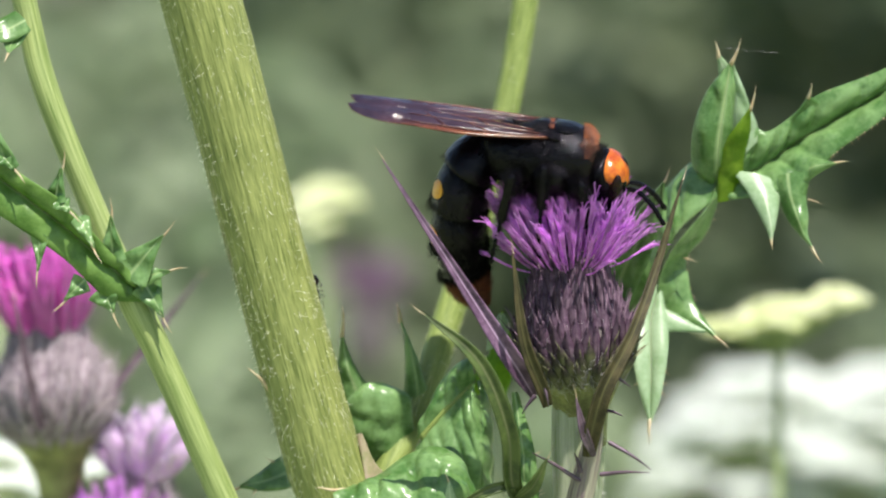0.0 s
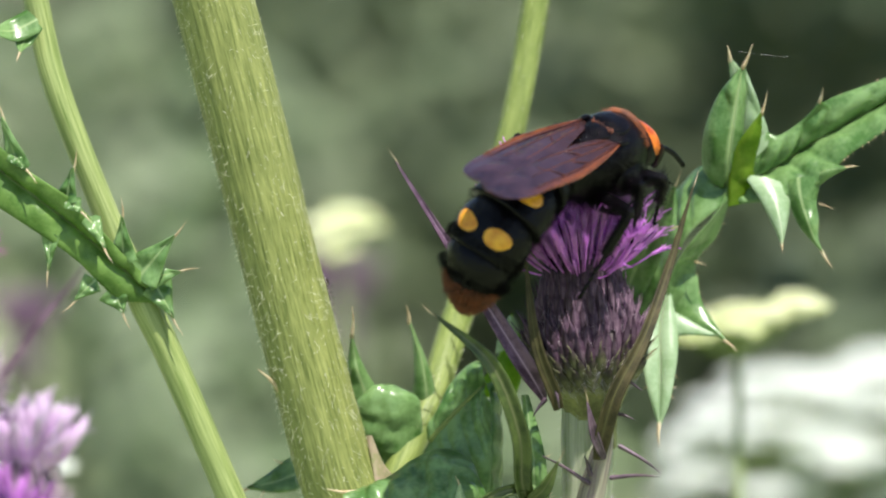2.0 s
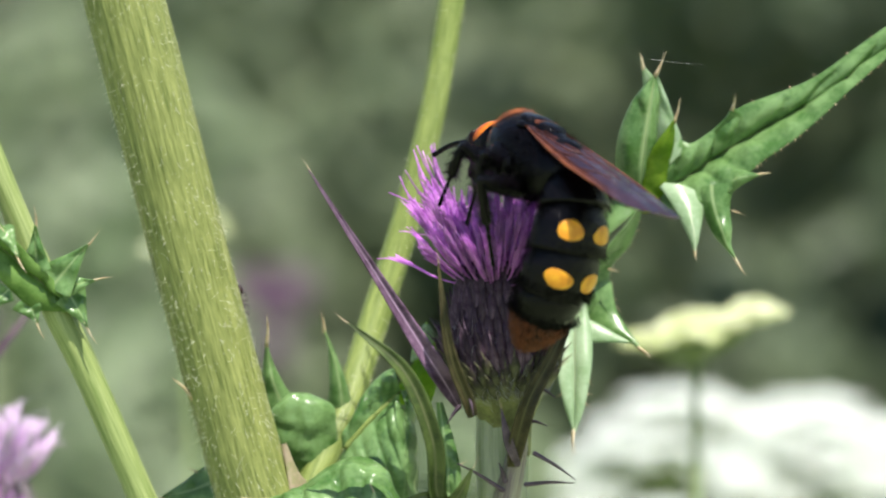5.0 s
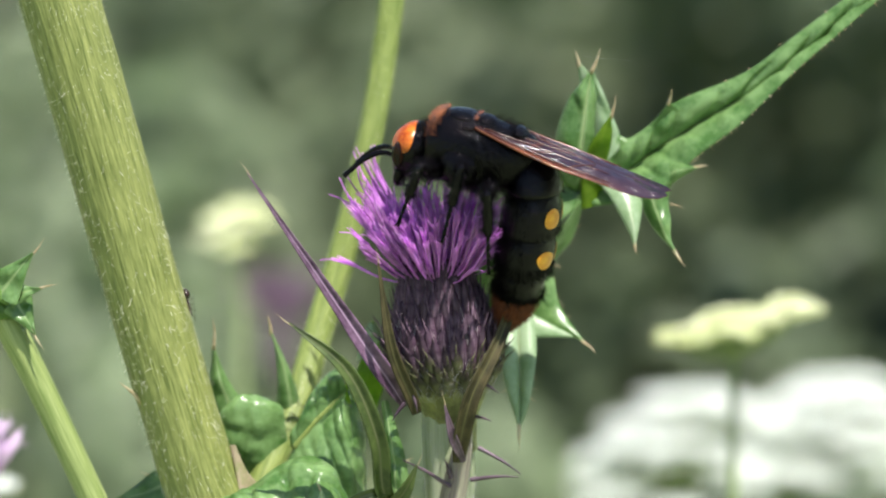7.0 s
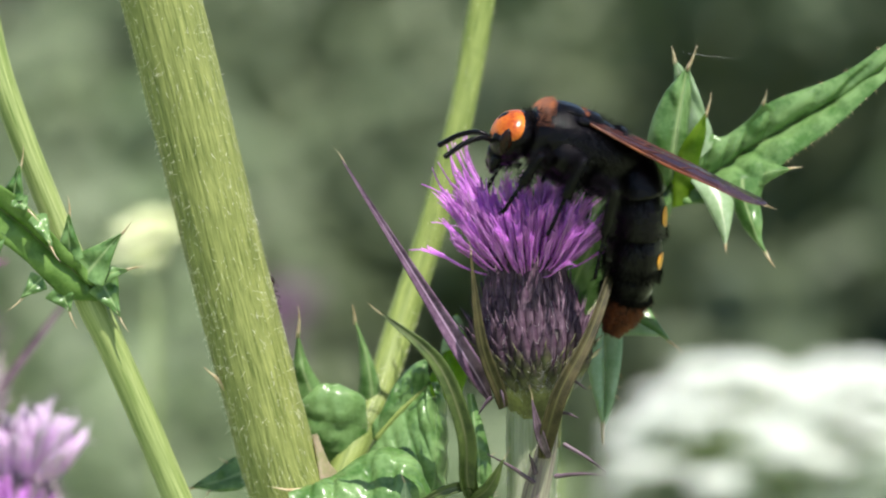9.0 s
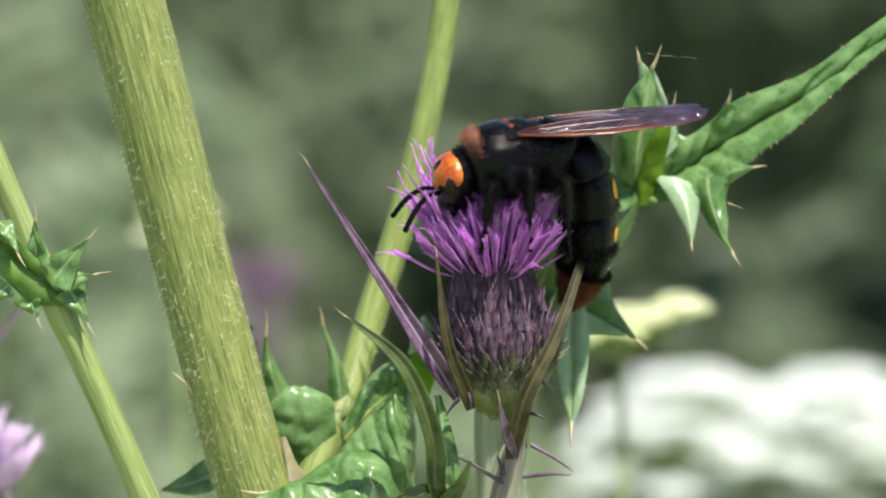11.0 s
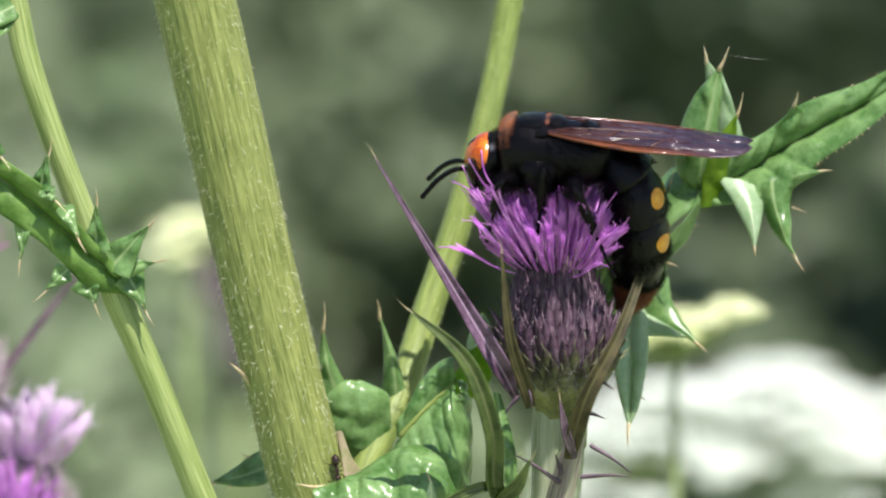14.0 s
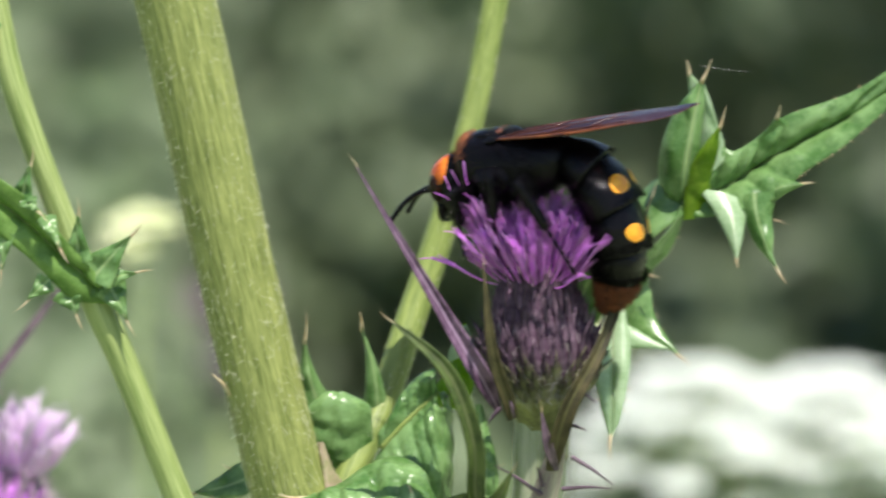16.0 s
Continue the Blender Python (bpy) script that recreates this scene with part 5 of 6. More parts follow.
    fuzz(bm, [(Vector((rnd.uniform(-0.4, 0.6), 2.6 * math.cos(a), 2.2 * math.sin(a))) * MM, Vector((0, math.cos(a), math.sin(a)))) for a in [rnd.uniform(0, 6.28) for _ in range(260)]], 0.001, 0.00006, rnd, Vector((0.3, 0, 0)))
    fuzz(bm, [(Vector((rnd.uniform(1.5, 5), rnd.uniform(-1.8, 1.8), -3.2)) * MM, Vector((0.3, 0, -1))) for _ in range(160)], 0.0012, 0.00006, rnd)
    tagged(part("hair", bm, BLACK_HAIR, head), kind="stuff")
    # abdomen, ring by ring
    rings = []
    for k, ln in enumerate(SEGMENTS):
        (w0, h0), (w1, h1) = HALF[k], HALF[k + 1]
        bm = bmesh.new()
        keys = [(0.9, w0 * 0.74, 0, h0 * 0.74), (0.1, w0 * 0.87, 0, h0 * 0.87), (-ln * 0.35, (w0 + w1) * 0.515, 0, (h0 + h1) * 0.515), (-ln * 0.82, w1 * 1.03, 0, h1 * 1.03), (-ln, w1 * 1.0, 0, h1 * 1.0), (-ln - 0.15, w1 * 0.7, 0, h1 * 0.7)]
        shape = smooth_sections(keys, 120)
        loft(bm, smooth_sections(keys, 16), 30)
        seg = part("abdomen_ring", bm, CHITIN, wasp, "black abdomen ring" if k not in (1, 2) else "black abdomen ring with two yellow spots")
        rings.append(seg)
        if k in (1, 2):
            for s in (1, -1):
                bm = bmesh.new()
                grid = []
                for i in range(9):
                    row = []
                    for j in range(33):
                        a = j * 2 * math.pi / 32
                        r = i / 8 * (1.0 + 0.09 * math.sin(2 * a + k + s) + 0.035 * math.sin(3 * a + 2 * k))
                        x = -ln * 0.5 + 1.08 * r * math.cos(a)
                        th = radians(61 if s > 0 else 119) + (0.37 if k == 1 else 0.40) * r * math.sin(a)
                        near = min(shape, key=lambda q: abs(q[0] - x))
                        w, h = near[1], near[3]
                        g = 1.03 - 0.018 * (i / 8) ** 4
                        row.append(bm.verts.new(Vector((x, w * g * math.cos(th), h * g * math.sin(th))) * MM))
                    grid.append(row)
                for i in range(8):
                    for j in range(32):
                        bm.faces.new((grid[i][j], grid[i][j + 1], grid[i + 1][j + 1], grid[i + 1][j]))
                bmesh.ops.remove_doubles(bm, verts=bm.verts[:], dist=1e-6)
                part("yellow_spot", bm, SPOT, seg, "bright orange-yellow oval spot")
        bm = bmesh.new()
        if k < 4:
            fuzz(bm, ring_spots(rnd, 900, (w0, w1), (h0, h1), -ln * 0.7, -ln), 0.0009, 0.00003, rnd, Vector((-1.0, 0, 0)))
            fuzz(bm, [q for q in ring_spots(rnd, 1300, (w0, w1), (h0, h1), 0, -ln) if q[1].z < 0.25], 0.0010, 0.00003, rnd, Vector((-0.8, 0, 0)))
            tagged(part("hair", bm, BLACK_HAIR, seg), kind="stuff")
        else:
            fuzz(bm, ring_spots(rnd, 1500, (w0, w1), (h0, h1), 0, -ln), 0.0009 if k == 4 else 0.0007, 0.00005, rnd, Vector((-0.9, 0, 0)))
            tagged(part("hair", bm, RUST_HAIR, seg, "rusty red hair"), kind="stuff")
    # wings, folded along the back
    wings = []
    for s in (1, -1):
        bm = bmesh.new()
        n, m = 34, 24
        uv = bm.loops.layers.uv.verify()
        top, low = [], []
        edge = lambda t: (0.9 + 3.2 * min(1, t * 2.4) ** 0.8) * (1 if t < 0.75 else math.sqrt(max(0.0, 1 - ((t - 0.75) / 0.25) ** 2.2)))
        for i in range(n + 1):
            t = i / n
            a, b = [], []
            for j in range(m + 1):
                v = j / m                       # 0: front edge, outside; 1: hind edge, inside
                y = s * (1.0 - 1.0 * t) + s * (0.5 - v) * 2 * edge(t) * 0.66
                z = 0.25 * math.sin(t * 3) - 0.36 * math.sqrt(y * y + 0.8) + 0.3 - 0.06 + 0.05 * math.sin(v * 17 + t * 3) * min(1, t * 4) + (0.18 if s > 0 else 0.0) + 0.02 * i / n
                a.append(bm.verts.new(Vector((-23 * t, y, z)) * MM))
                b.append(bm.verts.new(Vector((-23 * t, y, z - 0.05)) * MM))
            top.append(a)
            low.append(b)
        for i in range(n):
            for j in range(m):
                for skin in (top, low):
                    corners = ((i, j), (i, j + 1), (i + 1, j + 1), (i + 1, j))
                    f = bm.faces.new([skin[a][b] for a, b in (corners if skin is top else corners[::-1])])
                    for lp, (a, b) in zip(f.loops, corners if skin is top else corners[::-1]):
                        lp[uv].uv = (b / m, a / n)
            for j in (0, m):
                bm.faces.new((top[i][j], low[i][j], low[i + 1][j], top[i + 1][j]))
        wing = part("wing", bm, WING, wasp, "smoky violet-brown folded wing")
        wings.append((wing, s))

        def point(t, v):
            y = s * (1.0 - 1.0 * t) + s * (0.5 - v) * 2 * edge(t) * 0.66
            return Vector((-23 * t, y, 0.25 * math.sin(t * 3) - 0.36 * math.sqrt(y * y + 0.8) + 0.3 + (0.18 if s > 0 else 0.0))) * MM

        bm = bmesh.new()
        tube(bm, [point(0.0, 0.05), point(0.2, 0.0), point(0.45, 0.0), point(0.72, 0.02)], [0.00014, 0.00018, 0.00015, 0.00006], rings=18, sides=8)
        part("wing_edge", bm, EDGE, wing, "orange-brown front vein")
        for v0, v1, t0, t1 in ((0.2, 0.15, 0.05, 0.72), (0.45, 0.4, 0.05, 0.7), (0.7, 0.75, 0.08, 0.6), (0.18, 0.45, 0.3, 0.42), (0.15, 0.55, 0.5, 0.62), (0.45, 0.72, 0.3, 0.36)):
            bm = bmesh.new()
            tube(bm, [point(t0, v0), point((t0 + t1) / 2, (v0 + v1) / 2), point(t1, v1)], [0.00009, 0.00008, 0.00004], rings=8, sides=5)
            part("vein", bm, VEIN, wing)
    # legs
    legs = []
    for hip, s, femur, shin in ((3.2, 1, 4.6, 8.0), (3.2, -1, 4.6, 8.0), (0.4, 1, 5.2, 9.5), (0.4, -1, 5.2, 9.5), (-2.8, 1, 6.6, 12.0), (-2.8, -1, 6.6, 12.0)):
        bm = bmesh.new()
        loft(bm, smooth_sections([(-0.4, 0.5, 0, 0.5), (0.6, 0.9, 0, 1.05), (femur * 0.55, 0.9, 0, 1.1), (femur * 0.92, 0.55, 0, 0.6), (femur + 0.2, 0.3, 0, 0.35)], 10), 12)
        fuzz(bm, ring_spots(rnd, 380, (0.85, 0.6), (0.95, 0.6), 0.3, femur), 0.0012, 0.00003, rnd, Vector((0.4, 0, 0)))
        leg = part("leg", bm, CHITIN, wasp, "black bristly leg")
        bm = bmesh.new()
        tib = shin * 0.5
        loft(bm, smooth_sections([(-0.2, 0.3, 0, 0.3), (0.8, 0.5, 0, 0.5), (tib * 0.8, 0.6, 0, 0.62), (tib, 0.45, 0, 0.45)], 8), 10)
        for k in range(5):
            a, b = tib + (shin - tib) * k / 5, tib + (shin - tib) * (k + 0.92) / 5
            loft(bm, [(a, 0.16, 0, 0.16), (a + (b - a) * 0.8, 0.27, 0, 0.25), (b, 0.2, 0, 0.2)], 8)
        for c in (1, -1):
            cone(bm, Vector((shin - 0.1, 0.1 * c, 0)) * MM, Vector((shin + 0.6, 0.45 * c, -0.4)) * MM, 0.0001, 4)
        fuzz(bm, ring_spots(rnd, 320, (0.55, 0.55), (0.55, 0.55), 0.3, tib), 0.0011, 0.00003, rnd, Vector((0.6, 0, 0)))
        fuzz(bm, ring_spots(rnd, 50, (0.2, 0.2), (0.2, 0.2), tib, shin), 0.0006, 0.00005, rnd, Vector((0.6, 0, 0)))
        lower = part("lower_leg", bm, CHITIN, leg)
        legs.append((leg, lower, Vector((hip, s * 2.6, -3.0 + 0.15 * hip)) * MM, s, femur * MM, shin * MM))
    return head, rings, wings, legs


wasp_head, wasp_rings, wasp_wings, wasp_legs = build_wasp()


# ---------------------------------------------------------------- a small ant on the stem
ant = tagged(new("ant"), "tiny shiny dark brown ant on the stem", "ant")


def build_ant():
    for name, keys in (("abdomen", [(-1.75, 0.05, 0, 0.05), (-1.5, 0.36, 0, 0.36), (-1.0, 0.5, 0.02, 0.5), (-0.5, 0.3, 0, 0.3), (-0.35, 0.08, -0.05, 0.08)]),
                       ("thorax", [(-0.4, 0.08, -0.05, 0.1), (-0.2, 0.16, 0, 0.18), (0.25, 0.2, 0.02, 0.22), (0.6, 0.17, 0.02, 0.2), (0.75, 0.08, 0, 0.08)]),
                       ("head", [(0.72, 0.1, 0, 0.1), (0.85, 0.32, 0, 0.28), (1.15, 0.36, -0.02, 0.3), (1.45, 0.24, -0.06, 0.2), (1.6, 0.06, -0.08, 0.06)])):
        bm = bmesh.new()
        loft(bm, smooth_sections(keys, 12), 14)
        part(name, bm, ANT, ant)
    for s in (1, -1):
        for x, reach in ((0.5, 0.55), (0.2, 0.0), (0.0, -0.75)):
            bm = bmesh.new()
            tube(bm, [Vector((x, s * 0.1, -0.1)) * MM, Vector((x + reach * 0.6, s * 0.75, 0.25)) * MM, Vector((x + reach, s * 1.15, -0.3)) * MM, Vector((x + reach * 1.4, s * 1.4, -0.5)) * MM], [0.00007, 0.00006, 0.00004, 0.00003], rings=9, sides=6)
            part("leg", bm, ANT, ant)
        bm = bmesh.new()
        tube(bm, [Vector((1.45, s * 0.12, 0.0)) * MM, Vector((1.7, s * 0.55, 0.2)) * MM, Vector((2.3, s * 0.6, -0.1)) * MM], [0.00004, 0.00004, 0.00004], rings=8, sides=5)
        part("antenna", bm, ANT, ant)


build_ant()


# ---------------------------------------------------------------- what moves
# seconds; the thistle's shift in millimetres at the flower's height, its lean in degrees
SWAY = [
    (0.0, -4.6, -0.1, -0.1, -0.63), (0.5, -4.4, 0.5, -0.5, -0.76), (1.0, -2.4, -0.5, -0.0, -0.41), (1.5, -2.3, -1.0, -0.7, -0.38), (2.0, 0.5, -0.4, -0.6, -0.19),
    (2.5, 2.6, 0.2, 0.2, 0.07), (3.0, 6.9, -1.6, 0.1, 0.51), (3.5, 8.2, -2.6, -0.4, 0.84), (4.0, 7.0, -2.7, 0.1, 0.75), (4.5, 2.9, -0.6, 0.2, 0.34),
    (5.0, -2.3, 0.2, 0.0, -0.23), (7.5, -9.5, 4.9, -0.0, -1.73), (8.0, -7.5, 1.8, 0.6, -1.01), (8.5, -1.6, -0.0, 1.0, -0.14), (9.0, 1.0, 1.5, 2.2, 0.11),
    (9.5, -0.8, 1.5, 1.9, -0.42), (12.0, -2.3, 2.0, -2.1, -0.37), (12.5, -5.3, 0.9, -0.8, -0.37), (13.0, -1.5, -1.6, -0.4, 0.33), (13.5, 5.3, -3.6, -0.4, 1.02),
    (14.0, 8.4, -1.0, 0.6, 1.15), (14.5, -0.2, 1.2, 1.0, 0.27), (15.0, -4.2, 1.4, -2.8, -0.34), (15.5, -1.6, 1.1, -1.3, 0.24), (16.0, 7.9, -1.1, 1.3, 1.36)]
# the thistle behind: shift to the side and up
SWAY_BACK = [(0, -13.7, -3.2), (0.5, -19.3, -2.1), (1, -29.7, -3.4), (1.5, -14.2, -3.0), (2, -24.0, -1.8), (2.5, -23.8, -3.0), (3, 0.0, 0.0), (3.5, -8.4, 1.0), (4, -9.4, -1.7),
             (4.5, -7.9, 0.5), (5, -19.9, -1.5), (7.5, -26.4, -1.1), (8, -27.8, -0.7), (8.5, -16.9, -0.6), (9, -16.2, 0.4), (9.5, -25.1, -0.5), (12, -17.5, -4.9), (12.5, -24.5, -3.1),
             (13, -14.2, -3.2), (13.5, -11.8, -1.4), (14, -11.0, 0.4), (14.5, -11.4, -1.7), (15, -18.8, -4.0), (15.5, -18.9, -1.9), (16, -11.0, 1.3)]
SWAY_UMBEL = [(0, -2.1, 0.3), (0.5, -4.6, 0.3), (1, -8.0, -0.3), (1.5, -8.4, -0.7), (2, -3.0, -1.0), (2.5, -4.2, -0.2), (3, -1.3, -0.7), (3.5, -7.0, -1.0), (4, -1.5, -0.7), (4.5, -4.9, -0.4), (5, 0.0, 0.0), (7.5, 4.9, 1.6), (8, -4.5, 2.4), (8.5, -10.6, 1.8), (9, -22.1, 1.7), (9.5, -23.9, 1.9), (12, -1.4, -3.1), (12.5, -4.7, -0.9), (13, -7.0, -1.2), (13.5, -4.1, -1.3), (14, 2.0, -0.7), (14.5, 1.7, -0.1), (15, -13.4, -3.8), (15.5, -11.2, -1.7), (16, -14.3, -2.0)]
SWAY_BUD = [(0, -9.8, 4.8), (0.5, -5.1, 4.0), (1, -1.0, 3.3), (1.5, -2.4, 1.0), (2, 0.6, -0.4), (2.5, 1.4, 1.6), (3, -12.7, -4.5), (3.5, -11.0, -3.1), (4, -13.5, -2.1), (4.5, -11.7, -0.6), (5, -17.6, 1.8), (7.5, -7.5, 3.8), (8, -9.8, 2.6), (8.5, -17.5, 3.3), (9, -25.3, 3.7), (9.5, -21.0, 2.6), (12, -16.1, 2.0), (12.5, -15.6, 3.4), (13, -6.5, 3.8), (13.5, -16.2, -1.8), (14, -10.9, 0.3), (14.5, -8.9, 4.9), (15, -5.5, -0.8), (15.5, -3.0, 4.1), (16, -17.5, 4.9)]
# the white umbels: place to the side and up at its top, in millimetres
WHITE_WAYS = [
    [(0, 47, -88), (1, 60, -86), (2, 60, -89), (3, 61, -90), (4, 61, -86), (5, 50, -91), (7.5, 53, -90), (8, 48, -91), (8.5, 56, -85), (9, 62, -80), (9.5, 62, -81), (12, 52, -92), (13, 53, -84), (14, 54, -90), (15, 59, -90), (16, 65, -81)],
    [(0, 82, -89), (1, 96, -86), (2, 92, -86), (3, 92, -88), (4, 92, -86), (5, 86, -95), (7.5, 93, -85), (8, 88, -82), (8.5, 94, -82), (9, 96, -82), (9.5, 95, -82), (12, 97, -96), (13, 91, -93), (14, 86, -87), (15, 94, -90), (16, 103, -84)],
    [(0, 84, -106), (1, 86, -102), (2, 91, -104), (3, 91, -104), (4, 86, -102), (5, 88, -105), (7.5, 91, -100), (8, 92, -98), (8.5, 89, -97), (9, 90, -97), (9.5, 87, -97), (12, 88, -105), (13, 86, -103), (14, 94, -99), (15, 96, -103), (16, 89, -96)]]
# the ant's way down the stem, millimetres
ANT_WAY = [(0, -29, 5.8, -2), (9.5, -29, 5.8, -2), (12, -25.8, 3.8, -12.5), (12.5, -23.4, -0.6, -16.7), (13, -22.9, -2.8, -20.0), (13.5, -22.7, -3.4, -20.9), (14, -24.0, -3.8, -21.6), (14.5, -23.5, -3.2, -25.8), (15, -23, -1.5, -28), (16, -23, -1.5, -28)]
# seconds; the thorax's place in millimetres; heading, pitch, roll; head down, wings up, abdomen down, its curl, wings aside
WASP = [
    (0, -6.7, -0.5, 13.8, -1.1, -11.2, 12.1, 18.0, -3.5, 67.9, 64.4, 1.1),
    (0.5, -5.0, 0.2, 14.7, 19.0, -1.1, 11.6, 19.9, -4.7, 52.3, 71.5, 2.1),
    (1, 0.2, 0.3, 12.8, 24.5, -11.6, 17.1, 17.6, -2.7, 54.2, 73.5, -1.7),
    (1.5, 0.1, -1.2, 12.0, 23.1, -13.0, 16.0, 13.6, -1.7, 59.2, 67.9, 4.0),
    (2, 2.5, -4.0, 14.2, 48.6, 11.9, 24.7, 20.2, 3.7, 3.4, 99.5, 3.3),
    (2.5, 5.0, -3.4, 13.8, 46.7, 2.1, 13.8, 16.6, 8.0, 12.2, 108.0, 2.1),
    (3, 10.8, -4.3, 15.1, 59.8, 4.7, 31.0, 21.6, 0.5, -14.0, 140.0, 0.5),
    (3.5, 11.5, -7.4, 13.3, 89.8, 13.1, 10.7, 25.0, -1.6, 47.9, 68.3, -0.9),
    (4, 13.0, -8.5, 14.5, 111.2, 18.0, 17.5, 22.1, -6.6, 65.8, 58.5, -1.3),
    (4.5, 9.3, -8.5, 15.7, 120.2, 24.8, 14.6, 21.0, -8.5, 65.7, 47.9, 0.1),
    (5, 2.3, -7.2, 15.9, 124.3, 10.9, 11.9, 18.3, -8.4, 63.0, 56.1, 2.3),
    (7.5, -5.1, 0.5, 16.4, 171.7, 6.9, -13.3, 20.6, -14.1, 88.4, 12.4, -0.3),
    (8, -0.8, -1.3, 15.5, 171.8, 12.9, -13.9, 19.3, -11.8, 76.2, 26.6, -1.1),
    (8.5, 2.3, -1.2, 16.0, 177.1, 6.8, -11.5, 19.0, -9.4, 74.7, 16.8, -1.7),
    (9, 6.4, -1.1, 18.1, 188.8, 15.6, -8.2, 20.1, -9.7, 64.4, 30.5, -4.2),
    (9.5, 3.7, -0.6, 17.6, 188.1, -3.1, -5.1, 16.9, -10.2, 80.2, 32.8, -1.2),
    (12, -0.8, -0.3, 12.2, 194.8, -14.1, -14.3, 20.7, -6.7, 71.5, 60.5, -3.8),
    (12.5, -3.5, -1.2, 15.0, 178.0, 4.0, -15.2, 19.3, -10.2, 61.5, 58.8, -2.4),
    (13, -2.1, -1.6, 13.0, 174.1, -8.0, -8.2, 16.7, -9.4, 57.4, 76.5, -0.2),
    (13.5, 5.3, -1.6, 12.4, 174.4, -10.6, -9.4, 17.6, -6.3, 58.1, 79.9, -0.4),
    (14, 7.8, -1.0, 15.2, 170.9, -1.6, -15.6, 18.2, -7.3, 59.4, 59.0, -0.1),
    (14.5, -2.5, 0.1, 18.4, 156.3, -3.2, -15.5, 14.2, -14.1, 58.5, 37.4, 1.0),
    (15, -7.0, -0.5, 13.5, 155.2, -6.2, -8.3, 13.9, -4.5, 49.9, 75.5, 1.2),
    (15.5, -6.1, -0.0, 13.5, 157.7, -14.7, -3.5, 17.1, -1.0, 47.8, 92.1, -0.2),
    (16, 4.9, -0.2, 15.7, 157.5, -11.7, -5.5, 15.2, -1.7, 45.6, 88.7, -0.3),
]


def swayed(dx, dy, dz, lean):
    """The thistle's pose: it leans about its own foot, the flower moving by that many millimetres."""
    c = Vector((0, 0, TOP * MM))
    return Matrix.Translation(c + Vector((dx, dy, dz)) * MM) @ Matrix.Rotation(radians(lean), 4, "Y") @ Matrix.Translation(-c)


def aimed(at, along, up):
    """A pose at a place whose x axis points along."""
    x = along.normalized()
    y = up.cross(x).normalized()
    z = x.cross(y)
    m = Matrix((x, y, z)).transposed().to_4x4()
    return Matrix.Translation(at) @ m


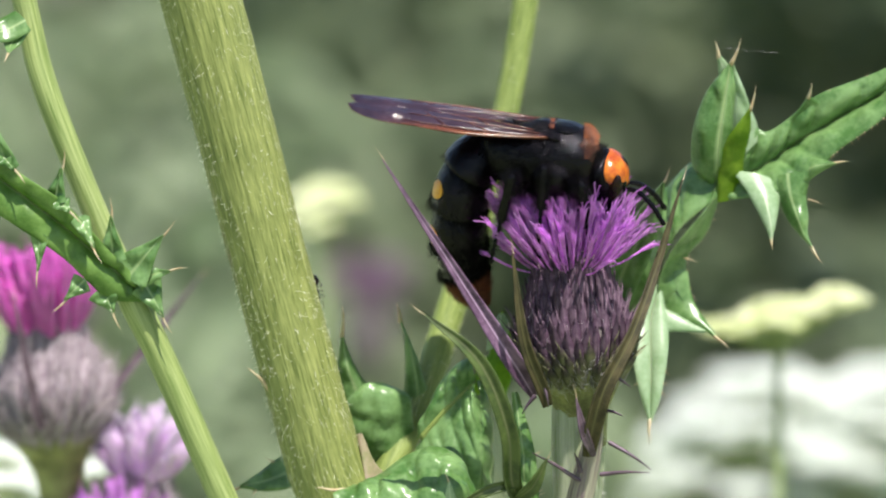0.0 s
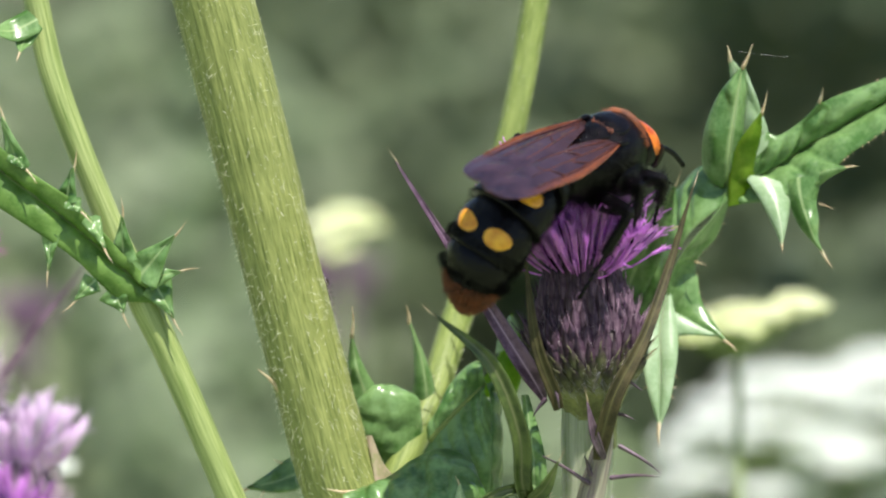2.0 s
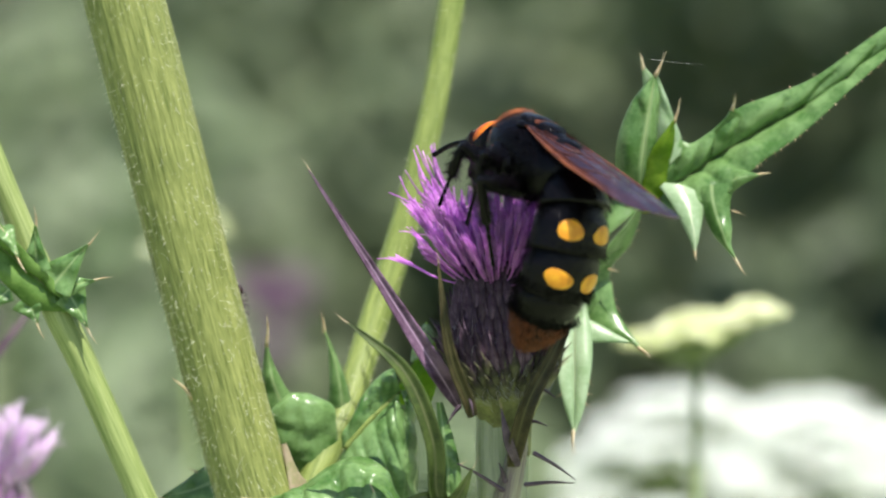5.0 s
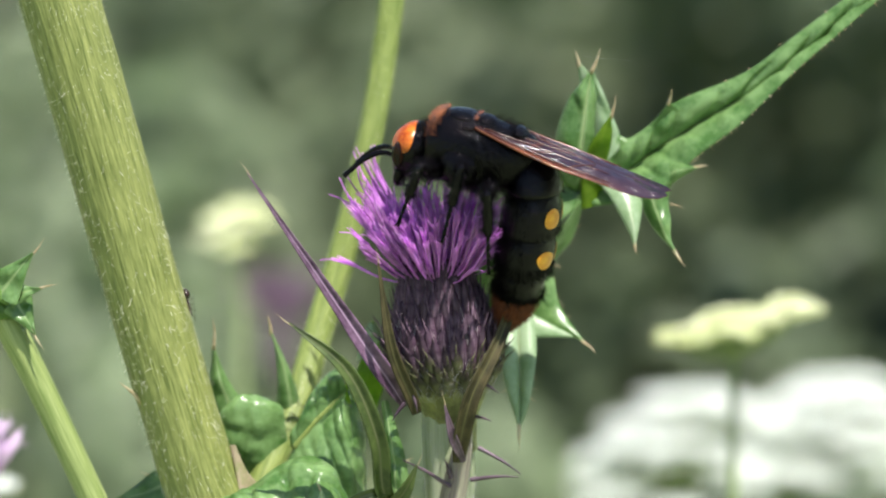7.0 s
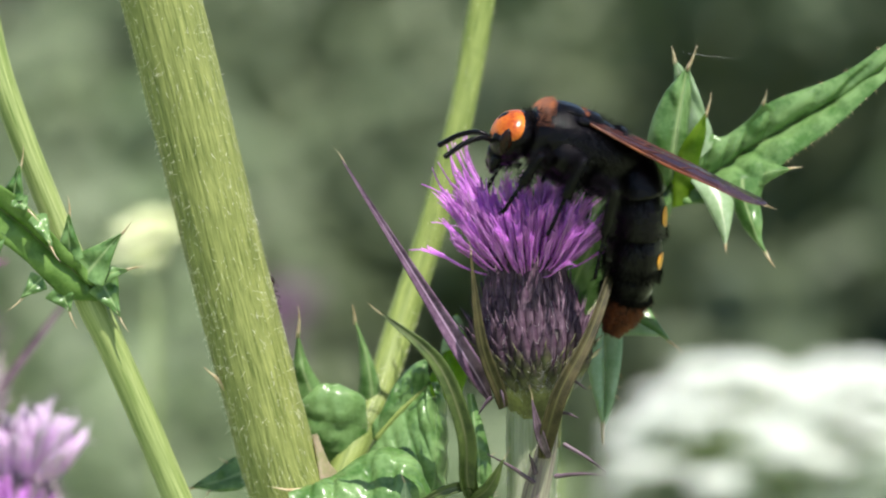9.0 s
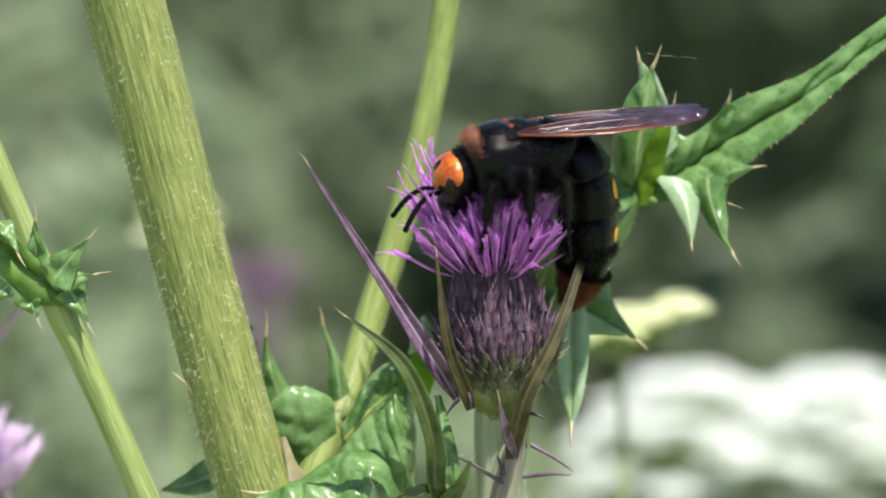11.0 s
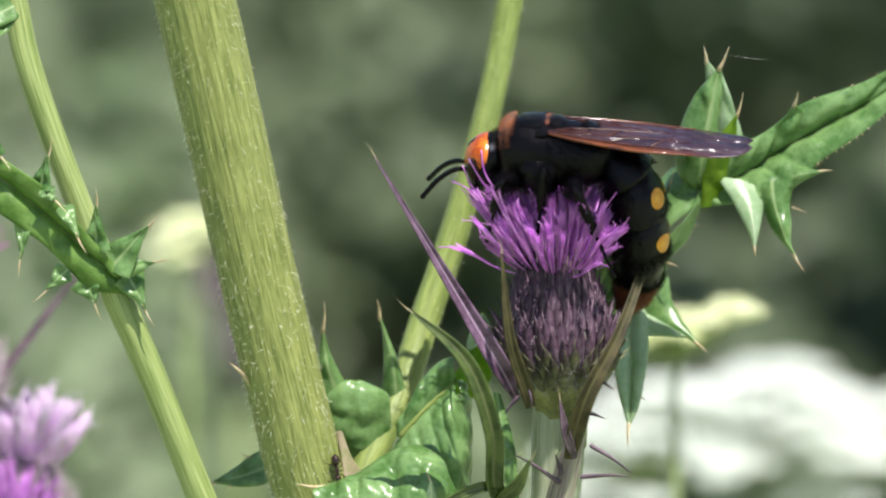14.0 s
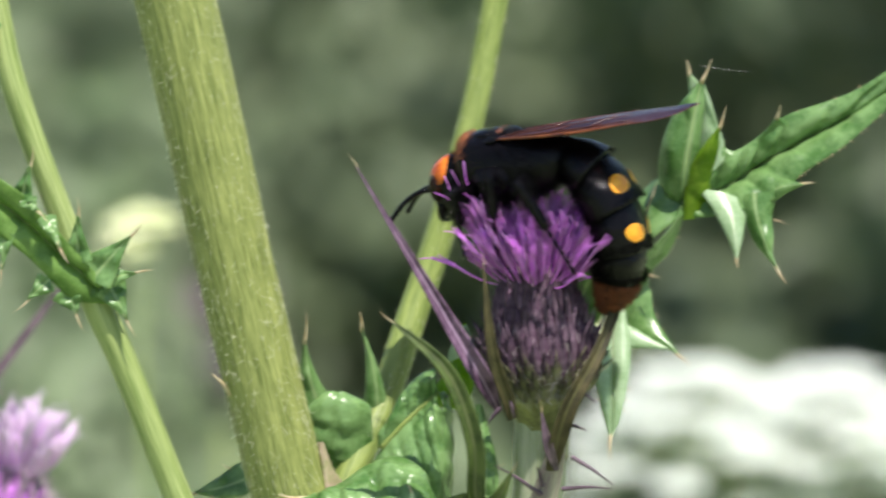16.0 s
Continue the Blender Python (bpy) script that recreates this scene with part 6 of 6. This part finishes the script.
def motions():
    walk(thistle, [(t, swayed(*s)) for t, *s in SWAY])
    walk(back_thistle, [(t, Matrix.Translation((x * MM, 0, z * MM))) for t, x, z in SWAY_BACK])
    home = green_umbel.location.copy()
    walk(green_umbel, [(t, Matrix.Translation(home + Vector((x, 0, z)) * MM)) for t, x, z in SWAY_UMBEL])
    bud_home = bud_umbel.location.copy()
    walk(bud_umbel, [(t, Matrix.Translation(bud_home + Vector((x, 0, z)) * MM)) for t, x, z in SWAY_BUD])
    for umbel, way in zip(white_umbels, WHITE_WAYS):
        walk(umbel, [(t, Matrix.Translation(umbel.location + Vector((x - way[0][1], 0, z - way[0][2])) * MM)) for t, x, z in way])
    ant_rows = []
    for t, *s in SWAY:
        a, c = [(p, q) for p, q in zip(ANT_WAY, ANT_WAY[1:]) if p[0] <= t <= q[0]][0]
        u = (t - a[0]) / (c[0] - a[0])
        place = P(*(a[k] + (c[k] - a[k]) * u for k in (1, 2, 3)))
        ant_rows.append((t, swayed(*s) @ aimed(place, Vector((0.2, -0.25, -1)), Vector((0.75, -0.65, 0))) @ Matrix.Diagonal((0.85, 0.85, 0.85, 1))))
    walk(ant, ant_rows)
    body, head, wing_rows, ring_rows, leg_rows = [], [], {0: [], 1: []}, [[] for _ in wasp_rings], [[] for _ in wasp_legs]
    for (t, x, y, z, heading, pitch, roll, nod, lift, drop, curl, aside), (_, *s) in zip(WASP, SWAY):
        m = Matrix.Translation(P(x, y, z)) @ Matrix.Rotation(radians(heading), 4, "Z") @ Matrix.Rotation(radians(-pitch), 4, "Y") @ Matrix.Rotation(radians(roll), 4, "X")
        body.append((t, m))
        head.append((t, pose(4.8 * MM, 0, 0.2 * MM, 0, nod, 0)))
        for i, (_, side) in enumerate(wasp_wings):
            wing_rows[i].append((t, Matrix.Translation(Vector((-0.5, side * 1.3, 3.6)) * MM) @ Matrix.Rotation(radians(lift), 4, "Y") @ Matrix.Rotation(radians(aside), 4, "Z")))
        p, a = Vector((-7.3, 0, 0.3)) * MM, drop
        for k, ln in enumerate(SEGMENTS):
            a += curl * BENDS[k - 1] if k else 0
            turn = Matrix.Rotation(radians(-a), 4, "Y")
            ring_rows[k].append((t, Matrix.Translation(p) @ turn))
            p = p + turn @ (Vector((-ln, 0, 0)) * MM)
        # each foot holds on to the flower
        flower = swayed(*s)
        axis = flower @ P(0.3, 0, 6)
        back = m.inverted()
        for i, (_, _, hip, side, femur, shin) in enumerate(wasp_legs):
            rest = m @ (hip + Vector(((3.5, 0.6, -5.0)[i // 2], side * (3.2, 4.2, 4.6)[i // 2], (-6.0, -6.5, -9.0)[i // 2])) * MM)
            off = rest - axis
            flat = Vector((off.x, off.y, 0))
            far = 0.0085 if i < 4 else 0.0095
            if flat.length > far:
                flat *= far / flat.length
            foot = axis + flat + Vector((0, 0, min(max(off.z, -0.007 if i > 3 else -0.002), 0.005)))
            reach = back @ foot - hip
            dist = min(max(reach.length, abs(shin - femur) * 1.05), (femur + shin) * 0.985)
            way = reach.normalized()
            bend = math.acos(max(-1, min(1, (femur ** 2 + dist ** 2 - shin ** 2) / (2 * femur * dist))))
            out = Vector((0.25 * (1 if i < 2 else -0.6), side, 0.55))
            out = (out - way * out.dot(way)).normalized()
            thigh = way * math.cos(bend) + out * math.sin(bend)
            knee = thigh * femur
            up = thigh.cross(way.cross(thigh)).normalized() if way.cross(thigh).length > 1e-6 else Vector((0, 0, 1))
            upper = aimed(hip, thigh, up)
            local = upper.inverted() @ (hip + way * dist)
            knee_at = Vector((femur, 0, 0))
            leg_rows[i].append((t, upper, aimed(knee_at, local - knee_at, Vector((0.2, 0, 1)))))
    walk(wasp, body)
    walk(wasp_head, head)
    for i, (w, _) in enumerate(wasp_wings):
        walk(w, wing_rows[i])
    for r, rows in zip(wasp_rings, ring_rows):
        walk(r, rows)
    for (leg, lower, *_), rows in zip(wasp_legs, leg_rows):
        walk(leg, [(t, u) for t, u, _ in rows])
        walk(lower, [(t, l) for t, _, l in rows])


motions()
